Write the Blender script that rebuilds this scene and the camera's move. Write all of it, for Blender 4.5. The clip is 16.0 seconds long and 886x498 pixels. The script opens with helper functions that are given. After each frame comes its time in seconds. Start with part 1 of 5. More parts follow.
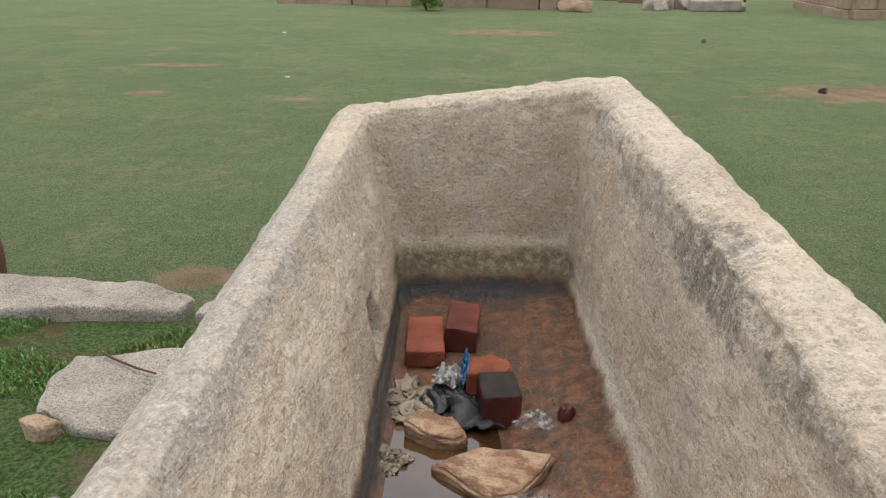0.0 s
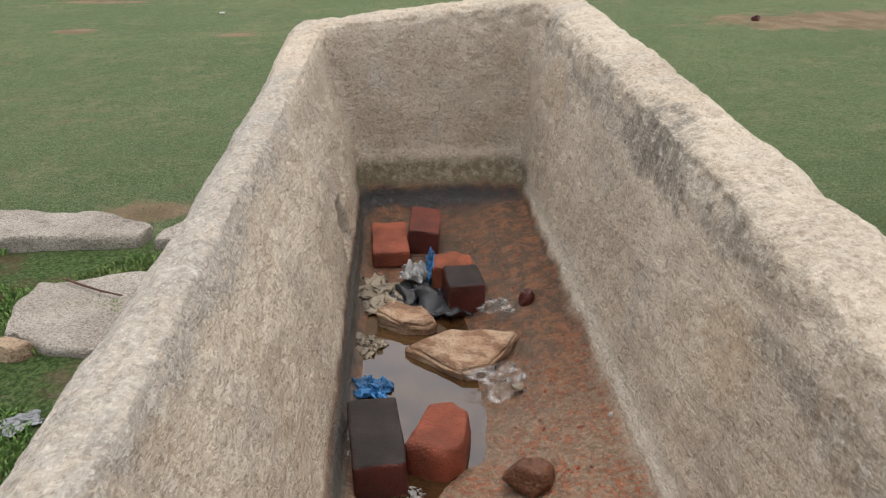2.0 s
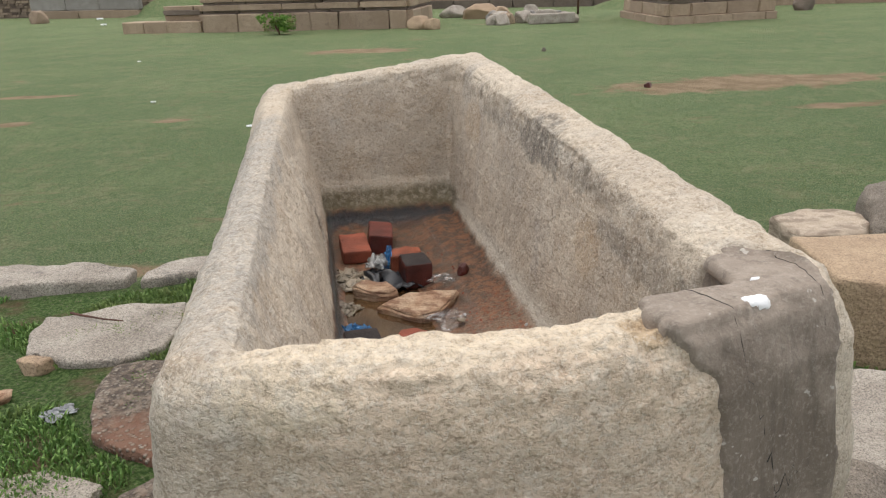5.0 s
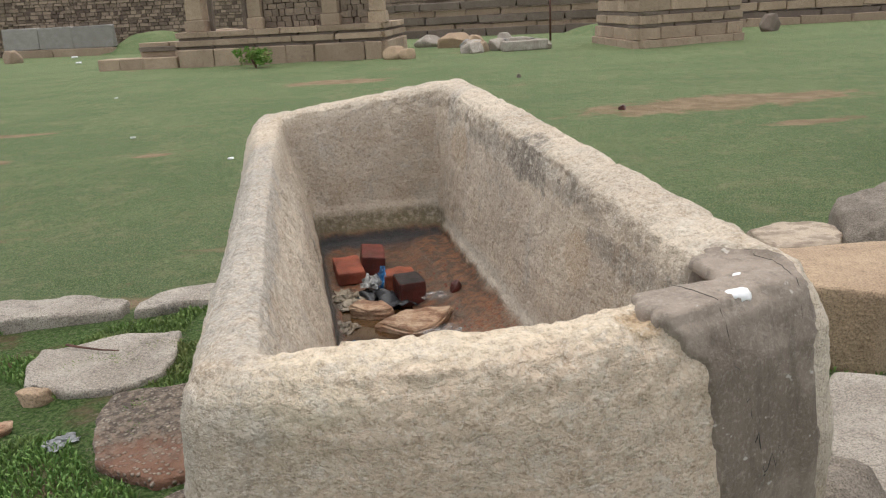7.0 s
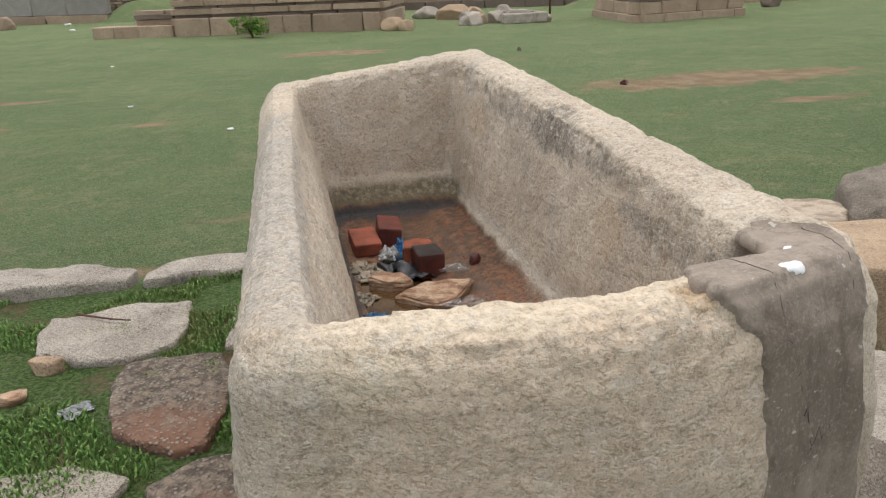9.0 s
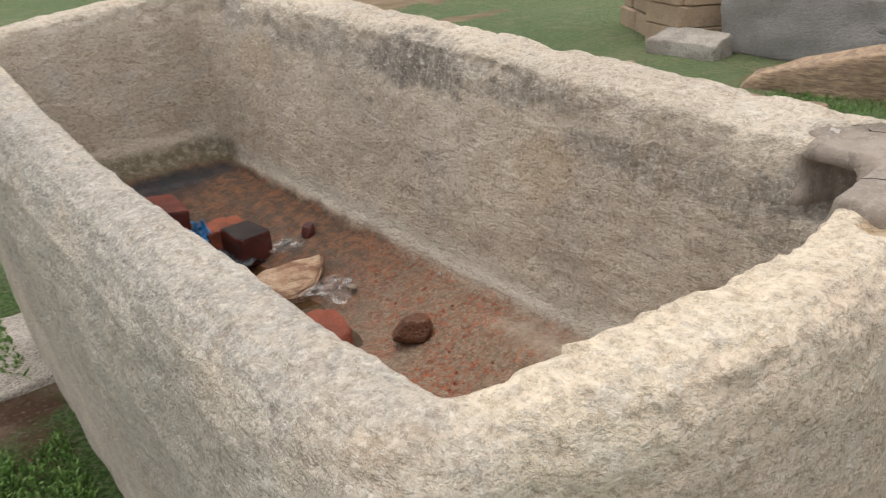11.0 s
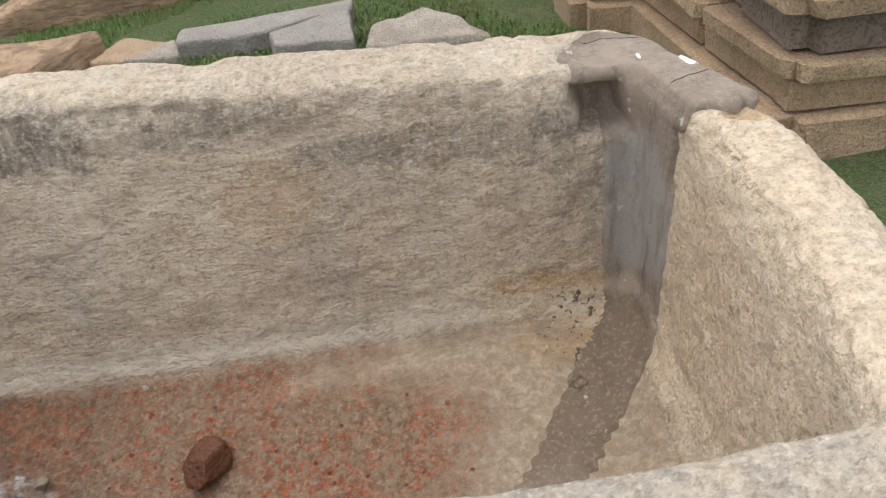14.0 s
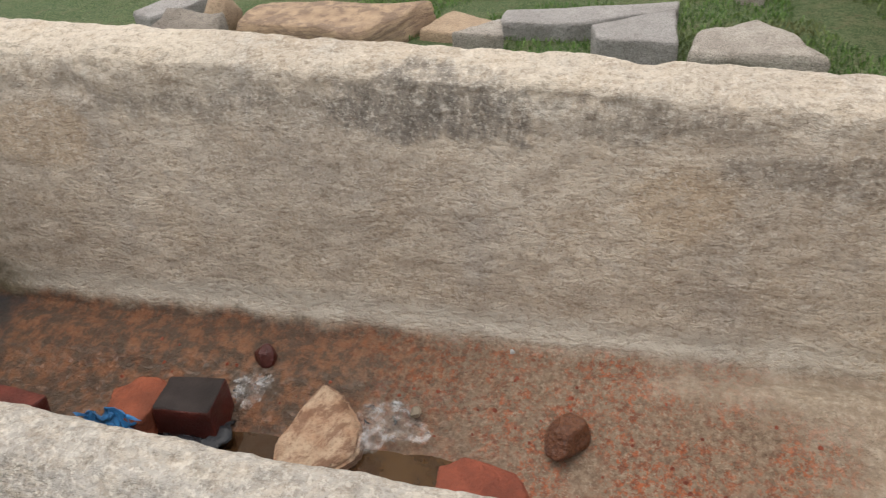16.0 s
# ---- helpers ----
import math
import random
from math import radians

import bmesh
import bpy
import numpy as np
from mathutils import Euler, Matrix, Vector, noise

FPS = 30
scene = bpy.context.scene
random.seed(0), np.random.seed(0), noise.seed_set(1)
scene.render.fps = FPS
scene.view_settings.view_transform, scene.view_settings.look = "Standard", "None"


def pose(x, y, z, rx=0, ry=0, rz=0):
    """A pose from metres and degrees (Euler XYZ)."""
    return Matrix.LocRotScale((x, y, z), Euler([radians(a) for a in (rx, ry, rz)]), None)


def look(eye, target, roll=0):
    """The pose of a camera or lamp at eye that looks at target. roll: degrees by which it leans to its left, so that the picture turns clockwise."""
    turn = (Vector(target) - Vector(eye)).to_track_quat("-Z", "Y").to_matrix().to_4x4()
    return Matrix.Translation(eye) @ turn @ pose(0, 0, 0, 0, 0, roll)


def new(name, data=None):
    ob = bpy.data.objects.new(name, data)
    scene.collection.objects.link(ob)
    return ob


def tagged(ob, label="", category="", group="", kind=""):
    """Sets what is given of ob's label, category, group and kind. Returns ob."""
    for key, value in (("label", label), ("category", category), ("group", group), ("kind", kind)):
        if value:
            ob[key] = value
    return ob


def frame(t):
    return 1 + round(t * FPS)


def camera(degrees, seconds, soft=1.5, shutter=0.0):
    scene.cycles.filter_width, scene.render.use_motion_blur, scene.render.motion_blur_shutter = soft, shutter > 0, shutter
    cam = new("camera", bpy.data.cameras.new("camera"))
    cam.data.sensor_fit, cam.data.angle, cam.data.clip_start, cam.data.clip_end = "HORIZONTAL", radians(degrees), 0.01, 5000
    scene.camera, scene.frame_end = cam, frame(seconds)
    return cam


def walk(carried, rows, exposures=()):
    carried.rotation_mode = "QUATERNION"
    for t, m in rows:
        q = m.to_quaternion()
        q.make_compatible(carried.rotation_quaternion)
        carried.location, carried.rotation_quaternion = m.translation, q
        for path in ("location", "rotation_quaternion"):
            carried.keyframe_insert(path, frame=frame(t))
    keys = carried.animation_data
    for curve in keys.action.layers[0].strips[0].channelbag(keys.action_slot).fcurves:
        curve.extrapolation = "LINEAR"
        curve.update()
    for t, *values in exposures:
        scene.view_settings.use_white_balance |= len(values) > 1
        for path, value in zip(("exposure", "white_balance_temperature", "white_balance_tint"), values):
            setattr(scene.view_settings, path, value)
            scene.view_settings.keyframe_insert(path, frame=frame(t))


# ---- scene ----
from mathutils.bvhtree import BVHTree

cam = camera(58.9, 16.0, soft=1.2, shutter=0.2)
# seconds, place in metres, turn in degrees
ROWS = [
    (0, 0.001, 0.001, 1.634, 69.31, -0.07, 1.00),
    (0.5, 0.021, 0.031, 1.627, 68.83, 1.25, 0.60),
    (1, 0.021, 0.001, 1.614, 68.57, 0.75, 0.43),
    (1.5, 0.007, -0.054, 1.595, 65.27, 0.15, 0.83),
    (2, -0.050, -0.137, 1.584, 65.03, 0.11, -3.52),
    (2.5, -0.148, -0.282, 1.582, 66.92, 0.06, -7.88),
    (3, -0.209, -0.420, 1.587, 68.04, 0.64, -10.68),
    (3.5, -0.220, -0.493, 1.590, 67.15, 1.99, -13.06),
    (4, -0.188, -0.629, 1.575, 68.02, 0.67, -10.64),
    (4.2, -0.173, -0.680, 1.584, 68.61, 1.15, -9.56),
    (6.5, -0.237, -0.901, 1.596, 72.50, 2.95, -11.16),
    (7, -0.241, -0.903, 1.594, 72.62, 2.97, -11.66),
    (7.5, -0.237, -0.890, 1.592, 72.53, 2.71, -11.82),
    (8, -0.246, -0.890, 1.594, 72.12, 2.52, -11.64),
    (8.5, -0.275, -0.887, 1.586, 71.31, 2.72, -11.35),
    (8.7, -0.296, -0.895, 1.589, 71.01, 2.38, -11.26),
    (10.8, -0.565, -0.345, 1.529, 65.77, 3.57, -33.83),
    (11, -0.629, -0.289, 1.519, 65.17, 3.06, -38.37),
    (11.5, -0.633, -0.124, 1.503, 64.75, 3.57, -46.01),
    (12, -0.649, 0.007, 1.510, 63.24, 4.95, -59.05),
    (12.5, -0.696, 0.117, 1.511, 63.95, 6.53, -71.22),
    (13, -0.739, 0.255, 1.556, 62.74, 5.89, -80.19),
    (13.5, -0.677, 0.374, 1.603, 58.18, 5.00, -87.38),
    (14, -0.720, 0.517, 1.654, 54.94, 4.77, -96.93),
    (14.5, -0.775, 0.661, 1.687, 53.04, 5.06, -96.66),
    (15, -0.793, 0.728, 1.700, 53.75, 4.00, -90.86),
    (15.5, -0.782, 0.757, 1.701, 55.44, 3.68, -82.99),
    (16, -0.762, 0.780, 1.702, 55.95, 3.95, -75.81),
]
walk(cam, [(t, pose(x, y, z, rx, ry, rz)) for t, x, y, z, rx, ry, rz in ROWS])

# ---- light: thin overcast sky with a broad, weak sun ----
world = bpy.data.worlds.new("sky")
scene.world = world
world.use_nodes = True
wn = world.node_tree.nodes
sky = wn.new("ShaderNodeTexSky")
sky.sky_type = 'NISHITA'
sky.sun_disc = False
sky.sun_elevation = radians(77)
sky.sun_rotation = radians(12)
sky.air_density, sky.dust_density, sky.ozone_density = 1.0, 6.0, 0.6
veil = wn.new("ShaderNodeMixRGB")
veil.blend_type = 'MIX'
veil.inputs[0].default_value = 0.72
veil.inputs[2].default_value = (6.6, 6.7, 6.9, 1)
world.node_tree.links.new(sky.outputs[0], veil.inputs[1])
world.node_tree.links.new(veil.outputs[0], wn["Background"].inputs[0])
wn["Background"].inputs[1].default_value = 0.145
sun = new("sun", bpy.data.lights.new("sun", 'SUN'))
sun.data.energy = 0.75
sun.data.angle = radians(35)
sun.data.color = (1.0, 0.95, 0.87)
sun.matrix_world = look((1.0, 4.6, 20), (0, 0, 0))
scene.view_settings.exposure = 0.42

# ---- materials ----
LAWN = -0.30


class Nodes:
    """A small helper round one material's nodes."""

    def __init__(self, name, world=False):
        self.mat = bpy.data.materials.new(name)
        self.mat.use_nodes = True
        self.n, self.l = self.mat.node_tree.nodes, self.mat.node_tree.links
        self.bsdf = self.n["Principled BSDF"]
        self.at = self.n.new("ShaderNodeNewGeometry").outputs["Position"] if world else self.n.new("ShaderNodeTexCoord").outputs["Object"]

    def put(self, socket, value):
        if isinstance(value, bpy.types.NodeSocket):
            self.l.new(value, socket)
        elif isinstance(value, (tuple, list)) and len(value) == 3 and socket.type == 'RGBA':
            socket.default_value = (*value, 1)
        else:
            socket.default_value = value

    def noise(self, scale, detail=4.0, rough=0.6, at=None, distortion=0.0):
        k = self.n.new("ShaderNodeTexNoise")
        self.put(k.inputs["Vector"], at or self.at)
        k.inputs["Scale"].default_value, k.inputs["Detail"].default_value = scale, detail
        k.inputs["Roughness"].default_value, k.inputs["Distortion"].default_value = rough, distortion
        return k.outputs["Fac"]

    def cells(self, scale, at=None, feature='F1', out="Distance"):
        k = self.n.new("ShaderNodeTexVoronoi")
        k.feature = feature
        self.put(k.inputs["Vector"], at or self.at)
        k.inputs["Scale"].default_value = scale
        return k.outputs[out]

    def math(self, op, a, b=0.0, c=0.0):
        k = self.n.new("ShaderNodeMath")
        k.operation = op
        for s, v in zip(k.inputs, (a, b, c)):
            self.put(s, v)
        return k.outputs[0]

    def ramp(self, value, low, high, a=0.0, b=1.0):
        k = self.n.new("ShaderNodeMapRange")
        k.interpolation_type = 'SMOOTHSTEP'
        for s, v in zip(k.inputs, (value, low, high, a, b)):
            self.put(s, v)
        return k.outputs[0]

    def mix(self, fac, a, b, kind='MIX'):
        k = self.n.new("ShaderNodeMixRGB")
        k.blend_type = kind
        for s, v in zip(k.inputs, (fac, a, b)):
            self.put(s, v)
        return k.outputs[0]

    def axes(self):
        k = self.n.new("ShaderNodeSeparateXYZ")
        self.l.new(self.at, k.inputs[0])
        return k.outputs

    def stretched(self, sx, sy, sz):
        k = self.n.new("ShaderNodeMapping")
        self.l.new(self.at, k.inputs[0])
        k.inputs["Scale"].default_value = (sx, sy, sz)
        return k.outputs[0]

    def near(self, centre, size, wobble=0.35, scale=9.0):
        """1 inside an uneven blotch round centre (half sizes in size), 0 outside."""
        k = self.n.new("ShaderNodeMapping")
        self.l.new(self.at, k.inputs[0])
        k.vector_type = 'TEXTURE'
        k.inputs["Location"].default_value = centre
        k.inputs["Scale"].default_value = size
        ln = self.n.new("ShaderNodeVectorMath")
        ln.operation = 'LENGTH'
        self.l.new(k.outputs[0], ln.inputs[0])
        d = self.math('ADD', ln.outputs["Value"], self.math('MULTIPLY', self.math('SUBTRACT', self.noise(scale, 5), 0.5), wobble * 4))
        return self.ramp(d, 1.15, 0.75)

    def own(self):
        return self.n.new("ShaderNodeObjectInfo").outputs["Random"]

    def bump(self, height, strength, distance=0.01, normal=None):
        k = self.n.new("ShaderNodeBump")
        k.inputs["Strength"].default_value, k.inputs["Distance"].default_value = strength, distance
        self.put(k.inputs["Height"], height)
        if normal:
            self.l.new(normal, k.inputs["Normal"])
        return k.outputs[0]

    def done(self, colour, rough, normal=None, **more):
        self.put(self.bsdf.inputs["Base Color"], colour)
        self.put(self.bsdf.inputs["Roughness"], rough)
        if normal:
            self.l.new(normal, self.bsdf.inputs["Normal"])
        for key, v in more.items():
            self.put(self.bsdf.inputs[key.replace("_", " ")], v)
        return self.mat


def granite(name, light, mid, dark, scale=1.0, relief=0.5, stain=0.4, varied=0.0, wet=False, mixed=0.0):
    """Rough, weathered granite with grain, pick marks and grey lichen stains."""
    m = Nodes(name, True)
    big, med = m.noise(3.2 * scale, 6, 0.65), m.noise(22 * scale, 5, 0.7)
    fine = m.noise(150 * scale, 3, 0.7)
    col = m.mix(m.ramp(big, 0.35, 0.68), mid, light)
    col = m.mix(m.math('MULTIPLY', m.ramp(med, 0.5, 0.72), 0.55), col, dark)
    col = m.mix(m.math('MULTIPLY', m.ramp(fine, 0.47, 0.60), 0.75), col, dark)
    col = m.mix(m.math('MULTIPLY', m.ramp(m.noise(95 * scale, 3, 0.7), 0.5, 0.62), 0.6), col, light)
    col = m.mix(m.math('MULTIPLY', m.ramp(m.noise(6 * scale, 8, 0.75), 0.56, 0.75), stain), col, (0.09, 0.085, 0.08))
    if mixed:
        each = m.n.new("ShaderNodeNewGeometry").outputs["Random Per Island"]
        col = m.mix(m.math('MULTIPLY', m.ramp(each, 0.45, 1.0), mixed), col, light)
        col = m.mix(m.math('MULTIPLY', m.ramp(each, 0.5, 0.0), mixed), col, dark)
    if varied:
        col = m.mix(m.math('MULTIPLY', m.own(), varied), col, dark)
    h = m.math('ADD', m.math('MULTIPLY', med, 0.7), m.math('MULTIPLY', fine, 0.35))
    h = m.math('ADD', h, m.math('MULTIPLY', m.cells(60 * scale), 0.4))
    return m.done(col, 0.35 if wet else 0.9, m.bump(h, min(1.0, relief * 1.5), 0.014 / scale))


def trough_granite():
    m = Nodes("trough_granite")
    x, y, z = m.axes()
    chisel = m.stretched(1, 0.7, 1.2)
    big, med = m.noise(2.6, 6, 0.65), m.noise(52, 5, 0.75, at=chisel)
    grain = m.noise(105, 3, 0.7, at=chisel)
    light, mid = (0.655, 0.562, 0.440), (0.515, 0.436, 0.342)
    pit, speck = m.noise(78, 4, 0.75, at=chisel), m.noise(165, 3, 0.7)
    col = m.mix(m.ramp(big, 0.35, 0.66), mid, light)
    col = m.mix(m.math('MULTIPLY', m.ramp(m.noise(9, 7, 0.7), 0.45, 0.68), 0.5), col, (0.47, 0.36, 0.245))
    col = m.mix(m.math('MULTIPLY', m.ramp(m.noise(5, 7, 0.7, at=m.stretched(1, 1, 0.45)), 0.5, 0.72), 0.45), col, (0.38, 0.355, 0.325))
    streak = m.ramp(m.noise(34, 6, 0.75, at=m.stretched(1, 1, 0.4)), 0.15, 0.66)
    # cleaner, creamier stone at the near end, greyer along the weathered side
    col = m.mix(m.math('MULTIPLY', m.near((0.08, 0.10, 0.98), (0.38, 0.09, 0.30), 0.3, 5), m.ramp(med, 0.62, 0.38, 0.45, 0.85)), col, (0.68, 0.555, 0.405))
    col = m.mix(m.math('MULTIPLY', m.near((0.04, 0.03, 1.16), (0.48, 0.16, 0.115), 0.3, 7), m.ramp(med, 0.64, 0.40, 0.3, 0.9)), col, (0.735, 0.615, 0.455))
    col = m.mix(m.math('MULTIPLY', m.near((0.05, -0.02, 0.88), (0.50, 0.09, 0.30), 0.25, 6), m.ramp(med, 0.62, 0.38, 0.4, 0.8)), col, (0.62, 0.48, 0.355))
    col = m.mix(m.math('MULTIPLY', m.near((-0.36, 0.95, 1.15), (0.13, 0.95, 0.09), 0.35, 9), m.ramp(med, 0.34, 0.6, 0.3, 0.75)), col, (0.37, 0.345, 0.305))
    col = m.mix(m.math('MULTIPLY', m.near((-0.46, 1.25, 1.0), (0.12, 1.1, 0.5), 0.3, 4), m.ramp(med, 0.35, 0.6, 0.15, 0.5)), col, (0.36, 0.335, 0.30))
    # black run-off stains below the inner edge of the long wall
    for c, s, k in (((0.40, 1.13, 1.172), (0.12, 0.19, 0.066), 1.15), ((0.40, 0.80, 1.168), (0.12, 0.10, 0.045), 0.6), ((0.41, 1.60, 1.19), (0.12, 0.22, 0.05), 0.5),
                    ((0.38, 0.40, 1.09), (0.10, 0.28, 0.04), 0.75), ((0.37, 0.18, 1.04), (0.10, 0.12, 0.14), 0.75), ((0.40, 2.05, 1.2), (0.10, 0.10, 0.07), 0.35), ((0.39, 1.15, 1.160), (0.06, 0.75, 0.035), 0.45)):
        col = m.mix(m.math('MULTIPLY', m.math('MULTIPLY', m.near(c, s, 0.45, 20), streak), m.math('MULTIPLY', k, 0.6)), col, (0.07, 0.066, 0.062))
    # ochre blushes
    for c, s, k in (((0.39, 0.72, 1.03), (0.1, 0.09, 0.08), 0.35), ((0.40, 1.9, 1.09), (0.1, 0.12, 0.07), 0.35), ((0.205, 0.03, 1.16), (0.035, 0.03, 0.05), 0.6), ((0.30, 0.27, 0.775), (0.12, 0.14, 0.07), 0.85), ((0.12, 0.14, 0.95), (0.14, 0.07, 0.16), 0.2)):
        col = m.mix(m.math('MULTIPLY', m.near(c, s, 0.5), k), col, (0.48, 0.325, 0.175))
    # crystal grain, pick pits and lichen flecks over all the tints
    col = m.mix(m.math('MULTIPLY', m.ramp(m.noise(17, 7, 0.72), 0.54, 0.66), 0.35), col, (0.68, 0.635, 0.55))
    col = m.mix(m.math('MULTIPLY', m.ramp(m.noise(31, 6, 0.75), 0.54, 0.66), 0.45), col, (0.58, 0.53, 0.47), 'MULTIPLY')
    col = m.mix(m.math('MULTIPLY', m.ramp(pit, 0.52, 0.64), 0.45), col, (0.46, 0.40, 0.35), 'MULTIPLY')
    col = m.mix(m.math('MULTIPLY', m.ramp(speck, 0.53, 0.60), 0.36), col, (0.48, 0.44, 0.39), 'MULTIPLY')
    col = m.mix(m.math('MULTIPLY', m.ramp(m.noise(125, 3, 0.7), 0.53, 0.62), 0.42), col, (0.73, 0.665, 0.56))
    # washed pale foot of the long wall
    foot = m.math('MULTIPLY', m.math('MULTIPLY', m.ramp(z, 0.728, 0.748), m.ramp(z, 0.812, 0.77)), m.math('MULTIPLY', m.ramp(x, 0.27, 0.30), m.ramp(x, 0.45, 0.42)))
    col = m.mix(m.math('MULTIPLY', foot, m.ramp(pit, 0.62, 0.42, 0.3, 0.75)), col, (0.59, 0.545, 0.46))
    # grey-tan silt at the near end of the floor
    col = m.mix(m.math('MULTIPLY', m.near((0.16, 0.40, 0.715), (0.26, 0.36, 0.055), 0.3, 8), m.ramp(m.noise(60, 4, 0.75), 0.35, 0.62, 0.35, 0.85)), col, (0.29, 0.225, 0.16))
    # brick-red mud on the floor, and its dark damp far end
    edge = m.math('ADD', z, m.math('MULTIPLY', m.math('SUBTRACT', m.noise(9, 6, 0.7), 0.5), 0.05))
    inside = m.math('MULTIPLY', m.ramp(edge, 0.752, 0.718), m.ramp(z, 0.55, 0.6))
    inside = m.math('MULTIPLY', inside, m.math('MULTIPLY', m.ramp(m.math('ADD', y, m.math('MULTIPLY', m.noise(6, 4), 0.5)), 0.55, 0.85), m.ramp(x, -0.35, -0.25)))
    mud = m.mix(m.ramp(m.noise(70, 4, 0.7), 0.42, 0.62), (0.25, 0.18, 0.122), (0.15, 0.095, 0.06))
    rust = m.mix(m.ramp(m.noise(90, 3, 0.7), 0.4, 0.6), (0.36, 0.095, 0.032), (0.17, 0.047, 0.020))
    red = m.mix(m.math('MULTIPLY', m.ramp(m.noise(75, 4, 0.8), 0.47, 0.54), m.ramp(m.noise(7, 6, 0.75), 0.36, 0.58)), mud, rust)
    red = m.mix(m.math('MULTIPLY', m.ramp(m.noise(120, 4, 0.8), 0.50, 0.66), 0.7), red, (0.38, 0.30, 0.215))
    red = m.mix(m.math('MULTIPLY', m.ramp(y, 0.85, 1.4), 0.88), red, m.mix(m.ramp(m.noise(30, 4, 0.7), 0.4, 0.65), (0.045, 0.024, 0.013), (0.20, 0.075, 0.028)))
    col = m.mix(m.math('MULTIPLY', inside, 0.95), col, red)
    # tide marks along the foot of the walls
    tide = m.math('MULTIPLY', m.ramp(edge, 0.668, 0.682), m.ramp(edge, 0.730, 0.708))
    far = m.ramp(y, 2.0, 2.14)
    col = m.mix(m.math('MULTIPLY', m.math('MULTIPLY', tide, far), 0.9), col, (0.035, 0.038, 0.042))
    mossy = m.math('MULTIPLY', m.math('MULTIPLY', m.ramp(edge, 0.712, 0.735), m.ramp(edge, 0.815, 0.775)), far)
    col = m.mix(m.math('MULTIPLY', m.math('MULTIPLY', mossy, m.ramp(m.noise(45, 5, 0.75), 0.3, 0.6, 0.45, 1.0)), 0.9), col, (0.13, 0.105, 0.055))
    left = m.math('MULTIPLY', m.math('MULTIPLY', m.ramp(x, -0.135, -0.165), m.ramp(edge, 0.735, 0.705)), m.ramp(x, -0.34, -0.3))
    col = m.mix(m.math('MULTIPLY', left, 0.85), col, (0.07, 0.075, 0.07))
    dots = m.math('MULTIPLY', m.near((0.27, 0.24, 0.755), (0.12, 0.07, 0.06), 0.2), m.ramp(m.noise(70, 2), 0.6, 0.64))
    # inside of the drain hole, its shade deepened in the colour
    hole = m.near((-0.30, 1.685, 0.805), (0.13, 0.055, 0.055), 0.05)
    col = m.mix(m.math('MULTIPLY', m.math('MULTIPLY', hole, m.ramp(x, -0.205, -0.22)), 0.9), col, (0.075, 0.046, 0.022))
    col = m.mix(m.math('MULTIPLY', dots, 0.9), col, (0.07, 0.065, 0.055))
    wet = m.math('MULTIPLY', m.math('MULTIPLY', inside, m.ramp(y, 0.6, 1.5)), m.ramp(z, 0.705, 0.688))
    # dents of the pick, pits and grain
    dents = m.noise(34, 3, 0.6, at=m.stretched(1, 0.7, 1.2), distortion=0.4)
    h = m.math('SUBTRACT', m.math('MULTIPLY', dents, 0.8), m.math('MULTIPLY', m.ramp(pit, 0.42, 0.66), 0.45))
    h = m.math('SUBTRACT', h, m.math('ADD', m.math('MULTIPLY', speck, 0.45), m.math('MULTIPLY', grain, 0.4)))
    return m.done(col, m.ramp(wet, 0, 1, 0.9, 0.32), m.bump(h, 0.65, 0.011))


def plain(name, colour, rough, grain=30.0, vary=0.25, relief=0.3, metal=0.0, distance=0.004, **more):
    m = Nodes(name)
    dark = tuple(c * (1 - vary) for c in colour)
    lite = tuple(min(1, c * (1 + vary)) for c in colour)
    col = m.mix(m.ramp(m.noise(grain * 0.2, 5), 0.35, 0.65), dark, lite)
    f = m.noise(grain * 4, 4, 0.7)
    col = m.mix(m.math('MULTIPLY', m.ramp(f, 0.5, 0.7), 0.4), col, dark)
    return m.done(col, rough, m.bump(m.math('ADD', f, m.noise(grain, 4)), relief, distance), Metallic=metal, **more)


